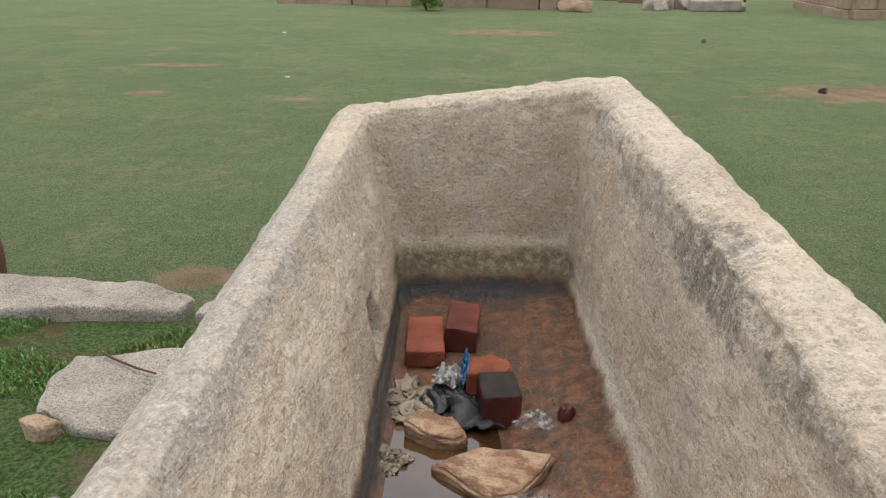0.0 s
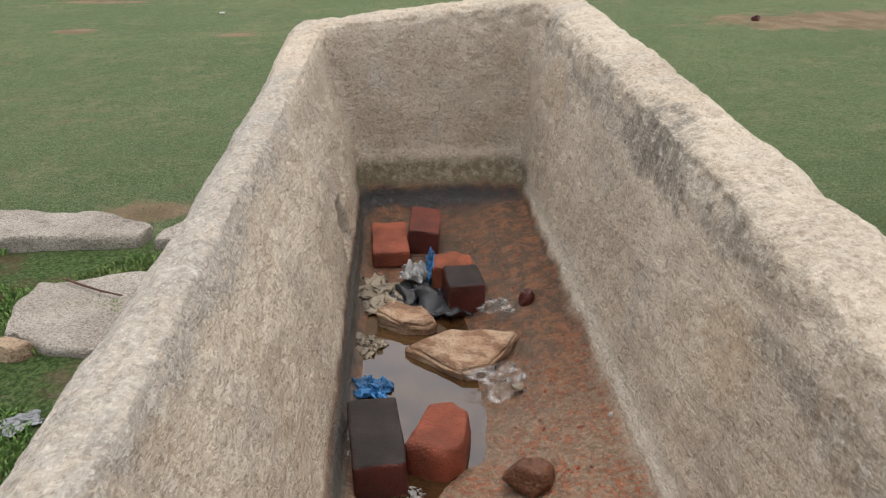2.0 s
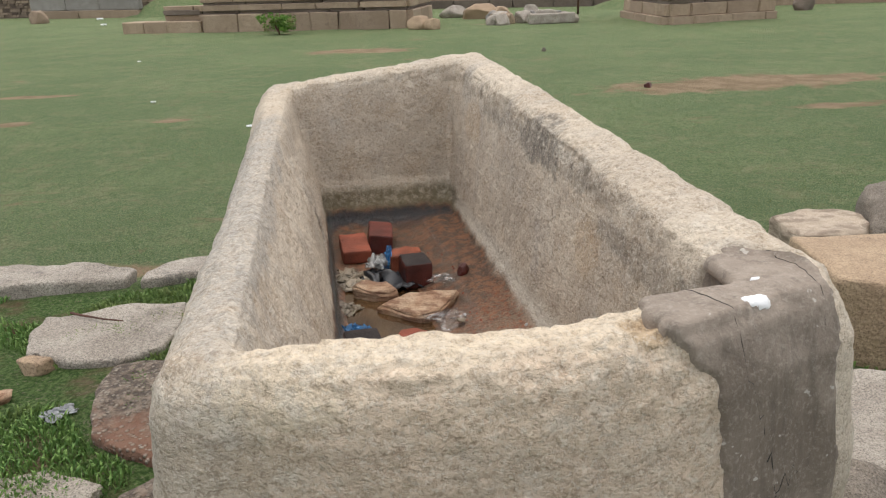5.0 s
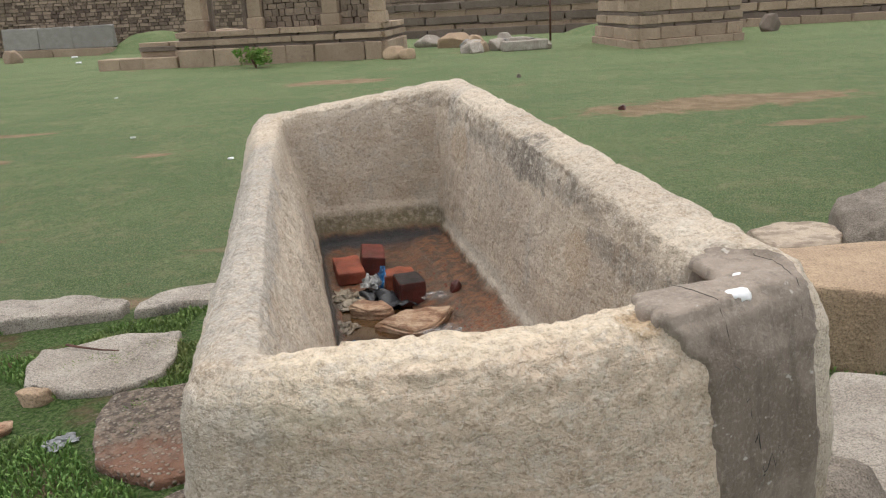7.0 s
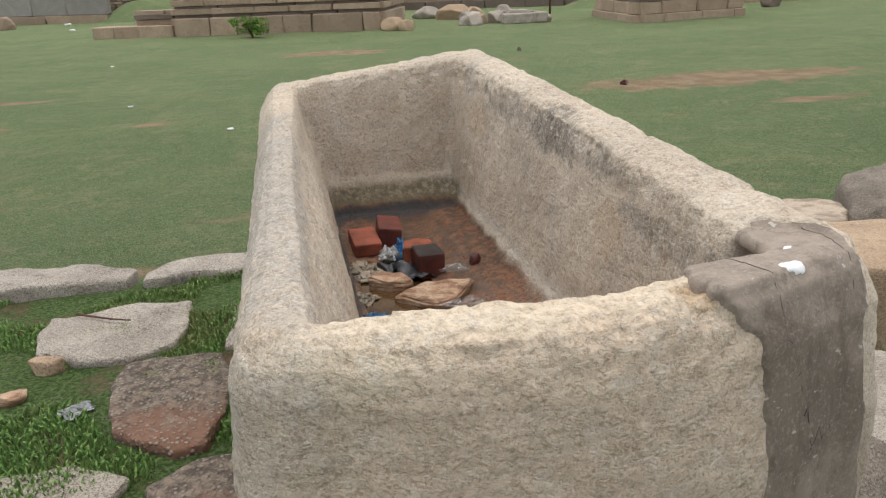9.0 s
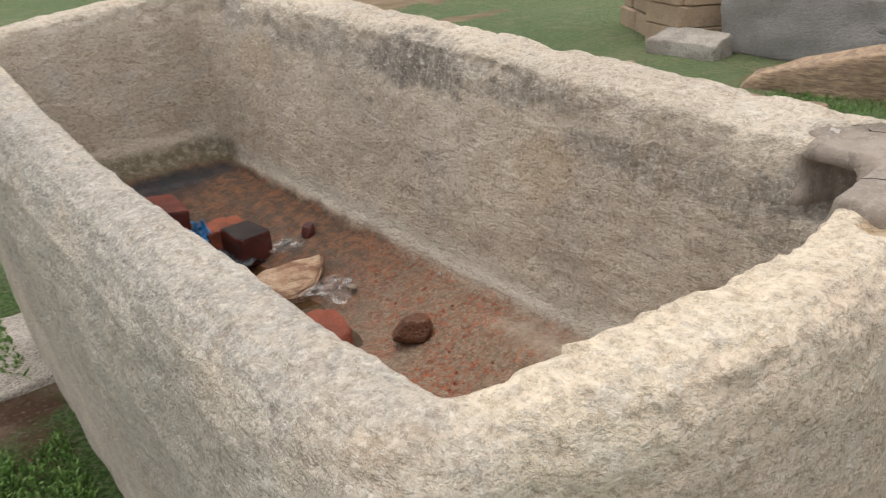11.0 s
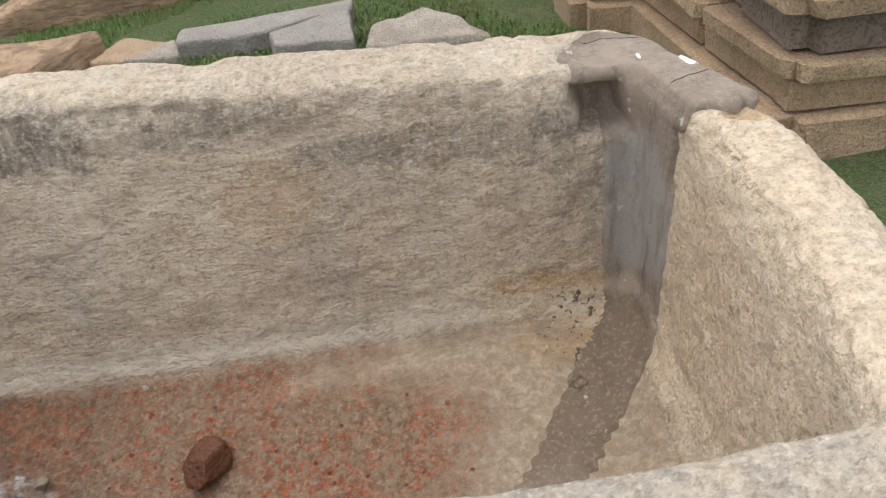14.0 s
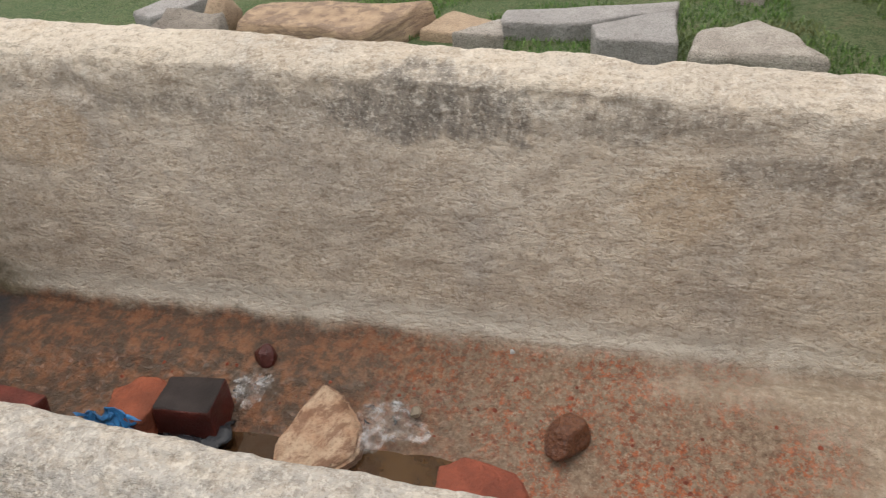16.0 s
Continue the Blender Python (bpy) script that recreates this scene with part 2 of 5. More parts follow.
def mortar_grey(name, a, b):
    m = Nodes(name)
    x, y, z = m.axes()
    col = m.mix(m.ramp(m.noise(7, 7, 0.7), 0.32, 0.68), a, b)
    # outer face darkened as shade; damp, dirtier mortar low inside; inner corner washed-out grey
    col = m.mix(m.math('MULTIPLY', m.near((0.40, 0.0, 0.98), (0.22, 0.05, 0.14), 0.35, 7), 0.6), col, (0.125, 0.098, 0.072))
    col = m.mix(m.math('MULTIPLY', m.near((0.34, 0.14, 0.95), (0.16, 0.06, 0.13), 0.3, 12), 0.8), col, (0.33, 0.32, 0.31))
    col = m.mix(m.math('MULTIPLY', m.near((0.24, 0.20, 0.72), (0.30, 0.25, 0.07), 0.3, 12), 0.85), col, (0.155, 0.115, 0.082))
    run = m.noise(30, 6, 0.75, at=m.stretched(1, 1, 0.22))
    col = m.mix(m.math('MULTIPLY', m.ramp(run, 0.48, 0.66), 0.45), col, (0.10, 0.082, 0.065))
    col = m.mix(m.math('MULTIPLY', m.ramp(m.noise(120, 4, 0.75), 0.5, 0.66), 0.4), col, (0.42, 0.37, 0.31))
    col = m.mix(m.math('MULTIPLY', m.ramp(m.noise(42, 2), 0.69, 0.72), 0.7), col, (0.56, 0.52, 0.46))
    crack = m.math('ABSOLUTE', m.math('SUBTRACT', m.noise(2.4, 5, 0.5, at=m.stretched(1, 1, 0.5)), 0.60))
    line = m.ramp(crack, 0.0030, 0.0010)
    col = m.mix(m.math('MULTIPLY', line, 0.55), col, (0.05, 0.042, 0.035))
    h = m.math('SUBTRACT', m.math('ADD', m.noise(24, 6, 0.7), m.math('MULTIPLY', m.noise(140, 4, 0.7), 0.5)), m.math('MULTIPLY', line, 0.5))
    return m.done(col, 0.9, m.bump(h, 0.6, 0.008))


def layered_rock(name, a, b, dark, size=1.0):
    """Split stone with its layers showing as slanting bands."""
    m = Nodes(name)
    k = m.n.new("ShaderNodeMapping")
    m.l.new(m.at, k.inputs[0])
    k.inputs["Rotation"].default_value = (0.5, 0.3, 0.6)
    k.inputs["Scale"].default_value = (0.35, 0.6, 3.2)
    bands = m.noise(26 / size, 6, 0.7, at=k.outputs[0])
    col = m.mix(m.ramp(m.noise(16 / size, 5), 0.35, 0.65), a, b)
    col = m.mix(m.math('MULTIPLY', m.ramp(bands, 0.46, 0.58), 0.75), col, dark)
    col = m.mix(m.math('MULTIPLY', m.ramp(m.noise(170 / size ** 0.5, 3, 0.7), 0.5, 0.65), 0.4), col, dark)
    h = m.math('ADD', m.math('MULTIPLY', bands, 1.2), m.math('MULTIPLY', m.noise(90 / size ** 0.5, 4, 0.7), 0.5))
    return m.done(col, 0.8, m.bump(h, 1.0, 0.012 * size))


def gritty_slab(name):
    """Dark pitted stone strewn with reddish earth and pale grit."""
    m = Nodes(name)
    x, y, z = m.axes()
    col = m.mix(m.ramp(m.noise(26, 6, 0.75), 0.4, 0.62), (0.09, 0.07, 0.055), (0.27, 0.215, 0.165))
    soil = m.ramp(m.math('ADD', y, m.math('MULTIPLY', m.noise(6, 5, 0.7), 0.7)), 0.36, 0.16)
    col = m.mix(m.math('MULTIPLY', soil, 0.8), col, m.mix(m.noise(14, 4), (0.17, 0.075, 0.042), (0.26, 0.13, 0.08)))
    grit = m.cells(48, out="Distance")
    col = m.mix(m.math('MULTIPLY', m.ramp(grit, 0.42, 0.26), m.ramp(m.noise(9, 4), 0.4, 0.6, 0.25, 0.9)), col, (0.42, 0.36, 0.29))
    h = m.math('ADD', m.math('MULTIPLY', m.noise(26, 6, 0.75), 0.8), m.math('MULTIPLY', m.ramp(grit, 0.5, 0.1), 0.6))
    return m.done(col, 0.95, m.bump(h, 1.0, 0.02))


def lawn_ground():
    m = Nodes("lawn_ground")
    x, y, z = m.axes()
    soil = m.mix(m.ramp(m.noise(2.2, 6), 0.35, 0.65), (0.26, 0.175, 0.11), (0.38, 0.265, 0.175))
    soil = m.mix(m.math('MULTIPLY', m.ramp(m.noise(40, 4, 0.7), 0.5, 0.7), 0.5), soil, (0.10, 0.07, 0.045))
    green = m.mix(m.ramp(m.noise(0.35, 6, 0.6), 0.38, 0.64), (0.113, 0.168, 0.074), (0.163, 0.216, 0.099))
    green = m.mix(m.math('MULTIPLY', m.ramp(m.noise(1.6, 9, 0.75), 0.50, 0.62), 0.6), green, (0.285, 0.260, 0.152))
    green = m.mix(m.math('MULTIPLY', m.ramp(m.noise(4.5, 9, 0.8), 0.47, 0.6), 0.6), green, (0.082, 0.142, 0.05))
    green = m.mix(m.math('MULTIPLY', m.ramp(m.noise(22, 8, 0.8), 0.47, 0.58), 0.75), green, (0.075, 0.122, 0.044))
    green = m.mix(m.math('MULTIPLY', m.ramp(m.noise(70, 5, 0.8), 0.48, 0.58), 0.7), green, (0.297, 0.330, 0.176))
    green = m.mix(m.math('MULTIPLY', m.ramp(m.noise(8, 8, 0.85), 0.555, 0.63), 0.6), green, (0.235, 0.195, 0.115))
    bare = m.ramp(m.noise(0.9, 7, 0.7, at=m.stretched(0.55, 1.3, 1)), 0.60, 0.70, 0, 0.75)
    for c, s in (((7.3, 11.7, LAWN), (2.7, 0.85, 2)), ((-1.6, 4.6, LAWN), (0.35, 0.2, 2)), ((-4.5, 11.5, LAWN), (0.35, 0.22, 2)), ((7.2, 9.2, LAWN), (0.8, 0.25, 2)),
                 ((-2.2, 11.0, LAWN), (0.35, 0.16, 2)), ((-5.2, 14.6, LAWN), (0.7, 0.2, 2)), ((1.2, 21.0, LAWN), (1.4, 0.7, 2))):
        bare = m.math('MAXIMUM', bare, m.math('MULTIPLY', m.near(c, s, 0.45, 2.5), 0.85))
    col = m.mix(bare, green, soil)
    # trodden earth of the low bank by the trough
    bank = m.math('MULTIPLY', m.ramp(y, 3.05, 2.85), m.ramp(x, 0.3, -0.2))
    earth = m.mix(m.ramp(m.noise(5, 6), 0.4, 0.6), (0.13, 0.075, 0.045), (0.24, 0.165, 0.11))
    earth = m.mix(m.ramp(m.noise(2.2, 5), 0.38, 0.52), earth, m.mix(m.ramp(m.noise(60, 4, 0.75), 0.42, 0.6), (0.055, 0.105, 0.028), (0.15, 0.225, 0.075)))
    earth = m.mix(m.ramp(m.noise(55, 3, 0.7), 0.56, 0.68, 0, 0.6), earth, (0.33, 0.27, 0.2))
    col = m.mix(bank, col, earth)
    h = m.math('ADD', m.noise(28, 6, 0.75), m.math('MULTIPLY', m.noise(110, 4, 0.7), 0.6))
    return m.done(col, 0.95, m.bump(h, 1.0, 0.04), Specular_IOR_Level=0.15)


def leafy(name, a, b):
    m = Nodes(name)
    geo = m.n.new("ShaderNodeNewGeometry").outputs["Random Per Island"]
    col = m.mix(geo, a, b)
    col = m.mix(m.math('MULTIPLY', m.ramp(m.noise(1.1, 5), 0.5, 0.72), 0.7), col, (0.20, 0.17, 0.075))
    m.put(m.bsdf.inputs["Transmission Weight"], 0.0)
    return m.done(col, 0.6, None, Specular_IOR_Level=0.25)


TROUGH = trough_granite()
MORTAR = mortar_grey("mortar", (0.205, 0.165, 0.130), (0.325, 0.268, 0.215))
WHITE_PAINT = plain("white_paint", (0.85, 0.85, 0.84), 0.6, 40, 0.05, 0.2)
BRICK_LIT_TOP = plain("dull_brick", (0.15, 0.032, 0.02), 0.55, 45, 0.35, 0.8, distance=0.006)
BRICK = plain("red_brick", (0.26, 0.066, 0.034), 0.7, 45, 0.35, 0.8, distance=0.006)
BRICK_ORANGE = plain("orange_brick", (0.28, 0.075, 0.034), 0.75, 45, 0.35, 0.8, distance=0.006)
BRICK_WET = plain("wet_brick", (0.085, 0.017, 0.012), 0.35, 45, 0.35, 0.6, distance=0.005)
BRICK_TOP = plain("blackened_brick", (0.034, 0.026, 0.024), 0.65, 60, 0.35, 0.5, Specular_IOR_Level=0.25)
ROCK_TAN = layered_rock("tan_rock", (0.54, 0.395, 0.27), (0.42, 0.25, 0.15), (0.19, 0.09, 0.05))
ROCK_BROWN = granite("brown_lump", (0.20, 0.08, 0.035), (0.13, 0.05, 0.025), (0.06, 0.025, 0.015), 2.0, 0.7, 0.3, wet=True)
ROCK_PALE = layered_rock("pale_layered_rock", (0.56, 0.46, 0.35), (0.44, 0.35, 0.26), (0.24, 0.18, 0.13), 2.5)
LEDGE = layered_rock("split_sandstone", (0.50, 0.35, 0.215), (0.37, 0.25, 0.155), (0.21, 0.14, 0.095), 2.0)
BASE_STONE = granite("weathered_sandstone", (0.62, 0.455, 0.29), (0.45, 0.32, 0.205), (0.20, 0.135, 0.09), 0.7, 0.9, 0.5, 0.35)
SLAB = granite("slab_stone", (0.57, 0.51, 0.43), (0.36, 0.31, 0.255), (0.10, 0.085, 0.07), 1.1, 1.0, 0.95, 0.2)
SLAB_DARK = granite("dark_slab_stone", (0.35, 0.30, 0.24), (0.19, 0.158, 0.125), (0.06, 0.05, 0.04), 1.1, 1.0, 0.6, 0.2)
BLOCK_TAN = granite("tan_block_stone", (0.52, 0.385, 0.25), (0.40, 0.285, 0.185), (0.19, 0.13, 0.085), 0.8, 0.5, 0.35, 0.3)
BLOCK_GREY = granite("grey_block_stone", (0.40, 0.375, 0.345), (0.30, 0.275, 0.25), (0.15, 0.135, 0.12), 0.8, 0.5, 0.45, 0.3)
TEMPLE = granite("temple_stone", (0.52, 0.40, 0.28), (0.38, 0.28, 0.19), (0.18, 0.125, 0.09), 0.35, 0.4, 0.45, 0.45)
# dark stone, also used as coloured-in shade on recessed courses
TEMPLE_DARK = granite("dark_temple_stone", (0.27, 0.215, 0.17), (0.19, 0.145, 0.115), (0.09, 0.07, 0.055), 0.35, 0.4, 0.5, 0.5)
RUBBLE = granite("rubble_stone", (0.38, 0.29, 0.21), (0.20, 0.145, 0.105), (0.075, 0.052, 0.04), 0.45, 0.4, 0.4, 0.5, mixed=0.75)
GRITTY = gritty_slab("gritty_slab_stone")
GROUND = lawn_ground()
GRASS = leafy("grass_blades", (0.16, 0.24, 0.092), (0.30, 0.37, 0.17))
WEED = leafy("weed_leaves", (0.085, 0.175, 0.045), (0.20, 0.32, 0.085))
BUSH = leafy("bush_leaves", (0.06, 0.16, 0.02), (0.19, 0.34, 0.06))
BLACK_PLASTIC = plain("black_plastic", (0.028, 0.030, 0.035), 0.25, 60, 0.3, 0.5)
BLUE_PLASTIC = plain("blue_plastic", (0.03, 0.17, 0.40), 0.35, 60, 0.4, 0.5)
TAN_PLASTIC = plain("tan_plastic", (0.27, 0.225, 0.165), 0.35, 60, 0.35, 0.5)
GREY_PLASTIC = plain("grey_plastic", (0.27, 0.28, 0.29), 0.45, 60, 0.3, 0.5)
PALE_PLASTIC = plain("pale_plastic", (0.42, 0.42, 0.41), 0.3, 60, 0.2, 0.5)
CRACK_DARK = plain("crack_shadow", (0.03, 0.026, 0.023), 0.9)
IRON = plain("rusty_iron", (0.10, 0.045, 0.03), 0.8, 60, 0.3, 0.5)


# ---- building helpers ----
def smooth(a, b, v):
    k = min(1.0, max(0.0, (v - a) / (b - a)))
    return k * k * (3 - 2 * k)


def link_mesh(name, verts, faces, mat, soft=True):
    me = bpy.data.meshes.new(name)
    me.from_pydata(verts, [], faces)
    me.materials.append(mat)
    if soft:
        me.shade_smooth()
    return new(name, me)


def under(ob, parent):
    """Hang ob under parent and leave it where it stands."""
    ob.parent = parent
    ob.matrix_parent_inverse = Matrix.Translation(-parent.location)
    return ob


def part(name, bm, material, parent, label=""):
    me = bpy.data.meshes.new(name)
    bm.to_mesh(me)
    bm.free()
    me.materials.append(material)
    me.shade_smooth()
    ob = new(name, me)
    if parent:
        under(ob, parent)
    return tagged(ob, label)


def group_root(name, place, label, category, group="", kind=""):
    ob = new(name)
    ob.location = place
    ob.empty_display_size = 0.1
    return tagged(ob, label, category, group, kind)


def roughen(verts, amount, scale, seed, up=1.0):
    off = Vector((seed * 7.3, seed * 3.1, seed * 1.7))
    for v in verts:
        p = v.co / scale + off
        d = noise.noise_vector(p) * amount + noise.noise_vector(p * 3.1) * amount * 0.4 + noise.noise_vector(p * 8.7) * amount * 0.16
        v.co += Vector((d.x, d.y, d.z * up))


def prism(poly, z0, z1, seed, rough=0.02, bevel=0.03, inset=0.0, tilt=(0, 0), cuts=5, scale=0.25):
    """A rough stone on the plan poly, in its own axes, and its base centre."""
    cx, cy = sum(p[0] for p in poly) / len(poly), sum(p[1] for p in poly) / len(poly)
    bm = bmesh.new()
    lo = [bm.verts.new((x - cx, y - cy, 0)) for x, y in poly]
    hi = [bm.verts.new(((x - cx) * (1 - inset), (y - cy) * (1 - inset), z1 - z0 + tilt[0] * (x - cx) + tilt[1] * (y - cy))) for x, y in poly]
    n = len(poly)
    bm.faces.new(lo[::-1])
    bm.faces.new(hi)
    for i in range(n):
        bm.faces.new((lo[i], lo[(i + 1) % n], hi[(i + 1) % n], hi[i]))
    bmesh.ops.recalc_face_normals(bm, faces=bm.faces)
    bmesh.ops.bevel(bm, geom=list(bm.edges), offset=bevel, segments=2, profile=0.6, affect='EDGES')
    bmesh.ops.triangulate(bm, faces=bm.faces)
    long_edges = [e for e in bm.edges if e.calc_length() > bevel * 1.5]
    bmesh.ops.subdivide_edges(bm, edges=long_edges, cuts=cuts, use_grid_fill=True)
    bmesh.ops.triangulate(bm, faces=bm.faces)
    roughen(bm.verts, rough, scale, seed)
    return bm, (cx, cy, z0)


def stone(name, poly, z0, z1, mat, seed, label, category="stone", group="", **shape):
    bm, base = prism(poly, z0, z1, seed, **shape)
    ob = part(name, bm, mat, None)
    ob.location = base
    return tagged(ob, label, category, group)


# ---- ground ----
def ground_z(x, y):
    w = smooth(3.3, 3.0, y) * (1 - 0.75 * smooth(0.2, 1.3, x) - 0.25 * smooth(1.3, 2.6, x))
    w *= smooth(-7, -5, y)
    far = smooth(25, 60, math.hypot(x, y))
    z = LAWN + (0.20 - LAWN) * w
    p = Vector((x * 0.6, y * 0.6, 0))
    return z + 0.035 * (1 - far) * noise.noise(p) + 0.012 * noise.noise(p * 6) * (1 - far)


def axis(near, step, reach, growth):
    out, s, v = [], step, near
    while v < reach:
        v += s
        s *= growth
        out.append(v)
    return out


def build_ground():
    xs = np.arange(-2.6, 3.0, 0.06)
    ys = np.arange(-1.5, 4.2, 0.06)
    xs = np.r_[[-v for v in axis(2.6, 0.07, 1500, 1.09)][::-1], xs, axis(xs[-1], 0.07, 1500, 1.09)]
    ys = np.r_[[-v for v in axis(1.5, 0.07, 1500, 1.09)][::-1], ys, axis(ys[-1], 0.07, 1500, 1.09)]
    verts = [(float(x), float(y), ground_z(x, y)) for y in ys for x in xs]
    n = len(xs)
    faces = [(j * n + i, j * n + i + 1, (j + 1) * n + i + 1, (j + 1) * n + i) for j in range(len(ys) - 1) for i in range(n - 1)]
    tagged(link_mesh("ground", verts, faces, GROUND), "short green lawn with bare reddish earth patches", "ground", kind="structure")


build_ground()


def blades(name, spots, height, width, mat, label, lean=0.5, segs=1):
    """Grass or weed leaves as one piece of stuff. spots: (x, y, z)."""
    rng = random.Random(len(spots))
    verts, faces = [], []
    for x, y, z in spots:
        h, w, a = height * rng.uniform(0.5, 1.25), width * rng.uniform(0.6, 1.3), rng.uniform(0, 6.283)
        b, k = rng.uniform(0, 6.283), lean * rng.uniform(0.2, 1.3) * h
        ca, sa = math.cos(a) * w / 2, math.sin(a) * w / 2
        dx, dy = math.cos(b) * k, math.sin(b) * k
        i = len(verts)
        if segs == 1:
            verts += [(x - ca, y - sa, z - 0.005), (x + ca, y + sa, z - 0.005), (x + dx, y + dy, z + h)]
            faces.append((i, i + 1, i + 2))
        else:
            mx, my = x + dx * 0.45, y + dy * 0.45
            verts += [(x - ca * 0.5, y - sa * 0.5, z - 0.005), (x + ca * 0.5, y + sa * 0.5, z - 0.005), (mx + ca, my + sa, z + h * 0.75), (mx - ca, my - sa, z + h * 0.75), (x + dx, y + dy, z + h)]
            faces += [(i, i + 1, i + 2, i + 3), (i + 3, i + 2, i + 4)]
    return tagged(link_mesh(name, verts, faces, mat, soft=False), label, "grass", kind="stuff")


# ---- the stone trough ----
SIDES = (170, 320, 80, 320)


def ring(corners, radius, bows=(0, 0, 0, 0)):
    """A closed row of points round four corners (near left, near right, far right, far left)."""
    c = [Vector(p) for p in corners]
    pts = []
    for i in range(4):
        a, b = c[i], c[(i + 1) % 4]
        d = (b - a).normalized()
        out = Vector((d.y, -d.x, 0)).normalized()
        p, q = a + d * radius, b - d * radius
        for k in range(SIDES[i]):
            t = k / SIDES[i]
            pts.append(p.lerp(q, t) + out * (bows[i] * 4 * t * (1 - t)))
        e = (c[(i + 2) % 4] - b).normalized()
        r = b + e * radius
        for k in range(14):
            t = k / 14
            pts.append(q * (1 - t) ** 2 + b * 2 * t * (1 - t) + r * t * t)
    return pts


RIM = (1.150, 1.170, 1.290, 1.190)


def level(nl, nr, fr, fl, drop=0.0, z=None):
    zs = [r - drop for r in RIM] if z is None else (z if isinstance(z, tuple) else (z,) * 4)
    return [(*p, h) for p, h in zip((nl, nr, fr, fl), zs)]


def floor_z(x, y):
    z = 0.653 + 0.07 * smooth(0.08, 0.34, x) + 0.05 * smooth(1.1, 0.3, y) + 0.012 * smooth(1.6, 2.1, y)
    z -= 0.020 * math.exp(-((x + 0.08) / 0.14) ** 2 - ((y - 1.15) / 0.38) ** 4)
    return z + 0.004 * noise.noise(Vector((x * 9, y * 9, 3)))


PATCH_CORNER = ((0.375, 0.11), (0.335, 0.13))


def steps(v, table):
    """Straight-line reading of a short table of (place, value)."""
    for (a, p), (b, q) in zip(table, table[1:]):
        if v <= b:
            return p + (q - p) * max(0.0, v - a) / (b - a)
    return table[-1][1]


def patch_field(p):
    """Above 0 where mortar covers the broken corner."""
    x, y, z = p
    q = Vector(p)
    on_top = steps(y, ((-0.045, 0.250), (-0.026, 0.228), (-0.012, 0.276), (0.008, 0.226), (0.05, 0.213), (0.12, 0.226)))
    in_front = steps(z, ((0.3, 0.33), (0.9, 0.315), (1.0, 0.304), (1.10, 0.288), (1.13, 0.25)))
    lip = smooth(1.115, 1.14, z)
    left = in_front * (1 - lip) + on_top * lip
    right = 0.502 + 0.12 * max(0.0, 1.05 - z)
    back = 0.262 - 0.9 * max(0.0, x - 0.40) + 0.10 * max(0.0, 0.40 - x)
    outer = min(x - left, right - x, back - y) + 0.007 * noise.noise(q * 22) + 0.006 * noise.noise(q * 60)
    k = min(1.0, max(0.0, (1.15 - z) / 0.44))
    cx = PATCH_CORNER[0][0] * (1 - k) + PATCH_CORNER[1][0] * k
    strip = min(0.176 - y + 0.02 * (z - 1.0), x - (cx - 0.125))
    if z < 0.80:
        strip = max(strip, min(0.17 + (0.33 - x) * 0.72 - y, x - 0.2 + 1.2 * max(0.0, y - 0.13), (0.80 - z) * 0.6))
    strip += 0.008 * noise.noise(q * 22) + 0.005 * noise.noise(q * 60)
    inside = 0.12 < y and x < 0.42 or (x < 0.40 and y > 0.085 and z < 1.12)
    if not inside:
        return outer
    return max(strip, min(outer, 0.226 - y + 0.012 * noise.noise(q * 30), (z - (1.135 if y < 0.145 and x < 0.34 else 1.085)) * 1.2))


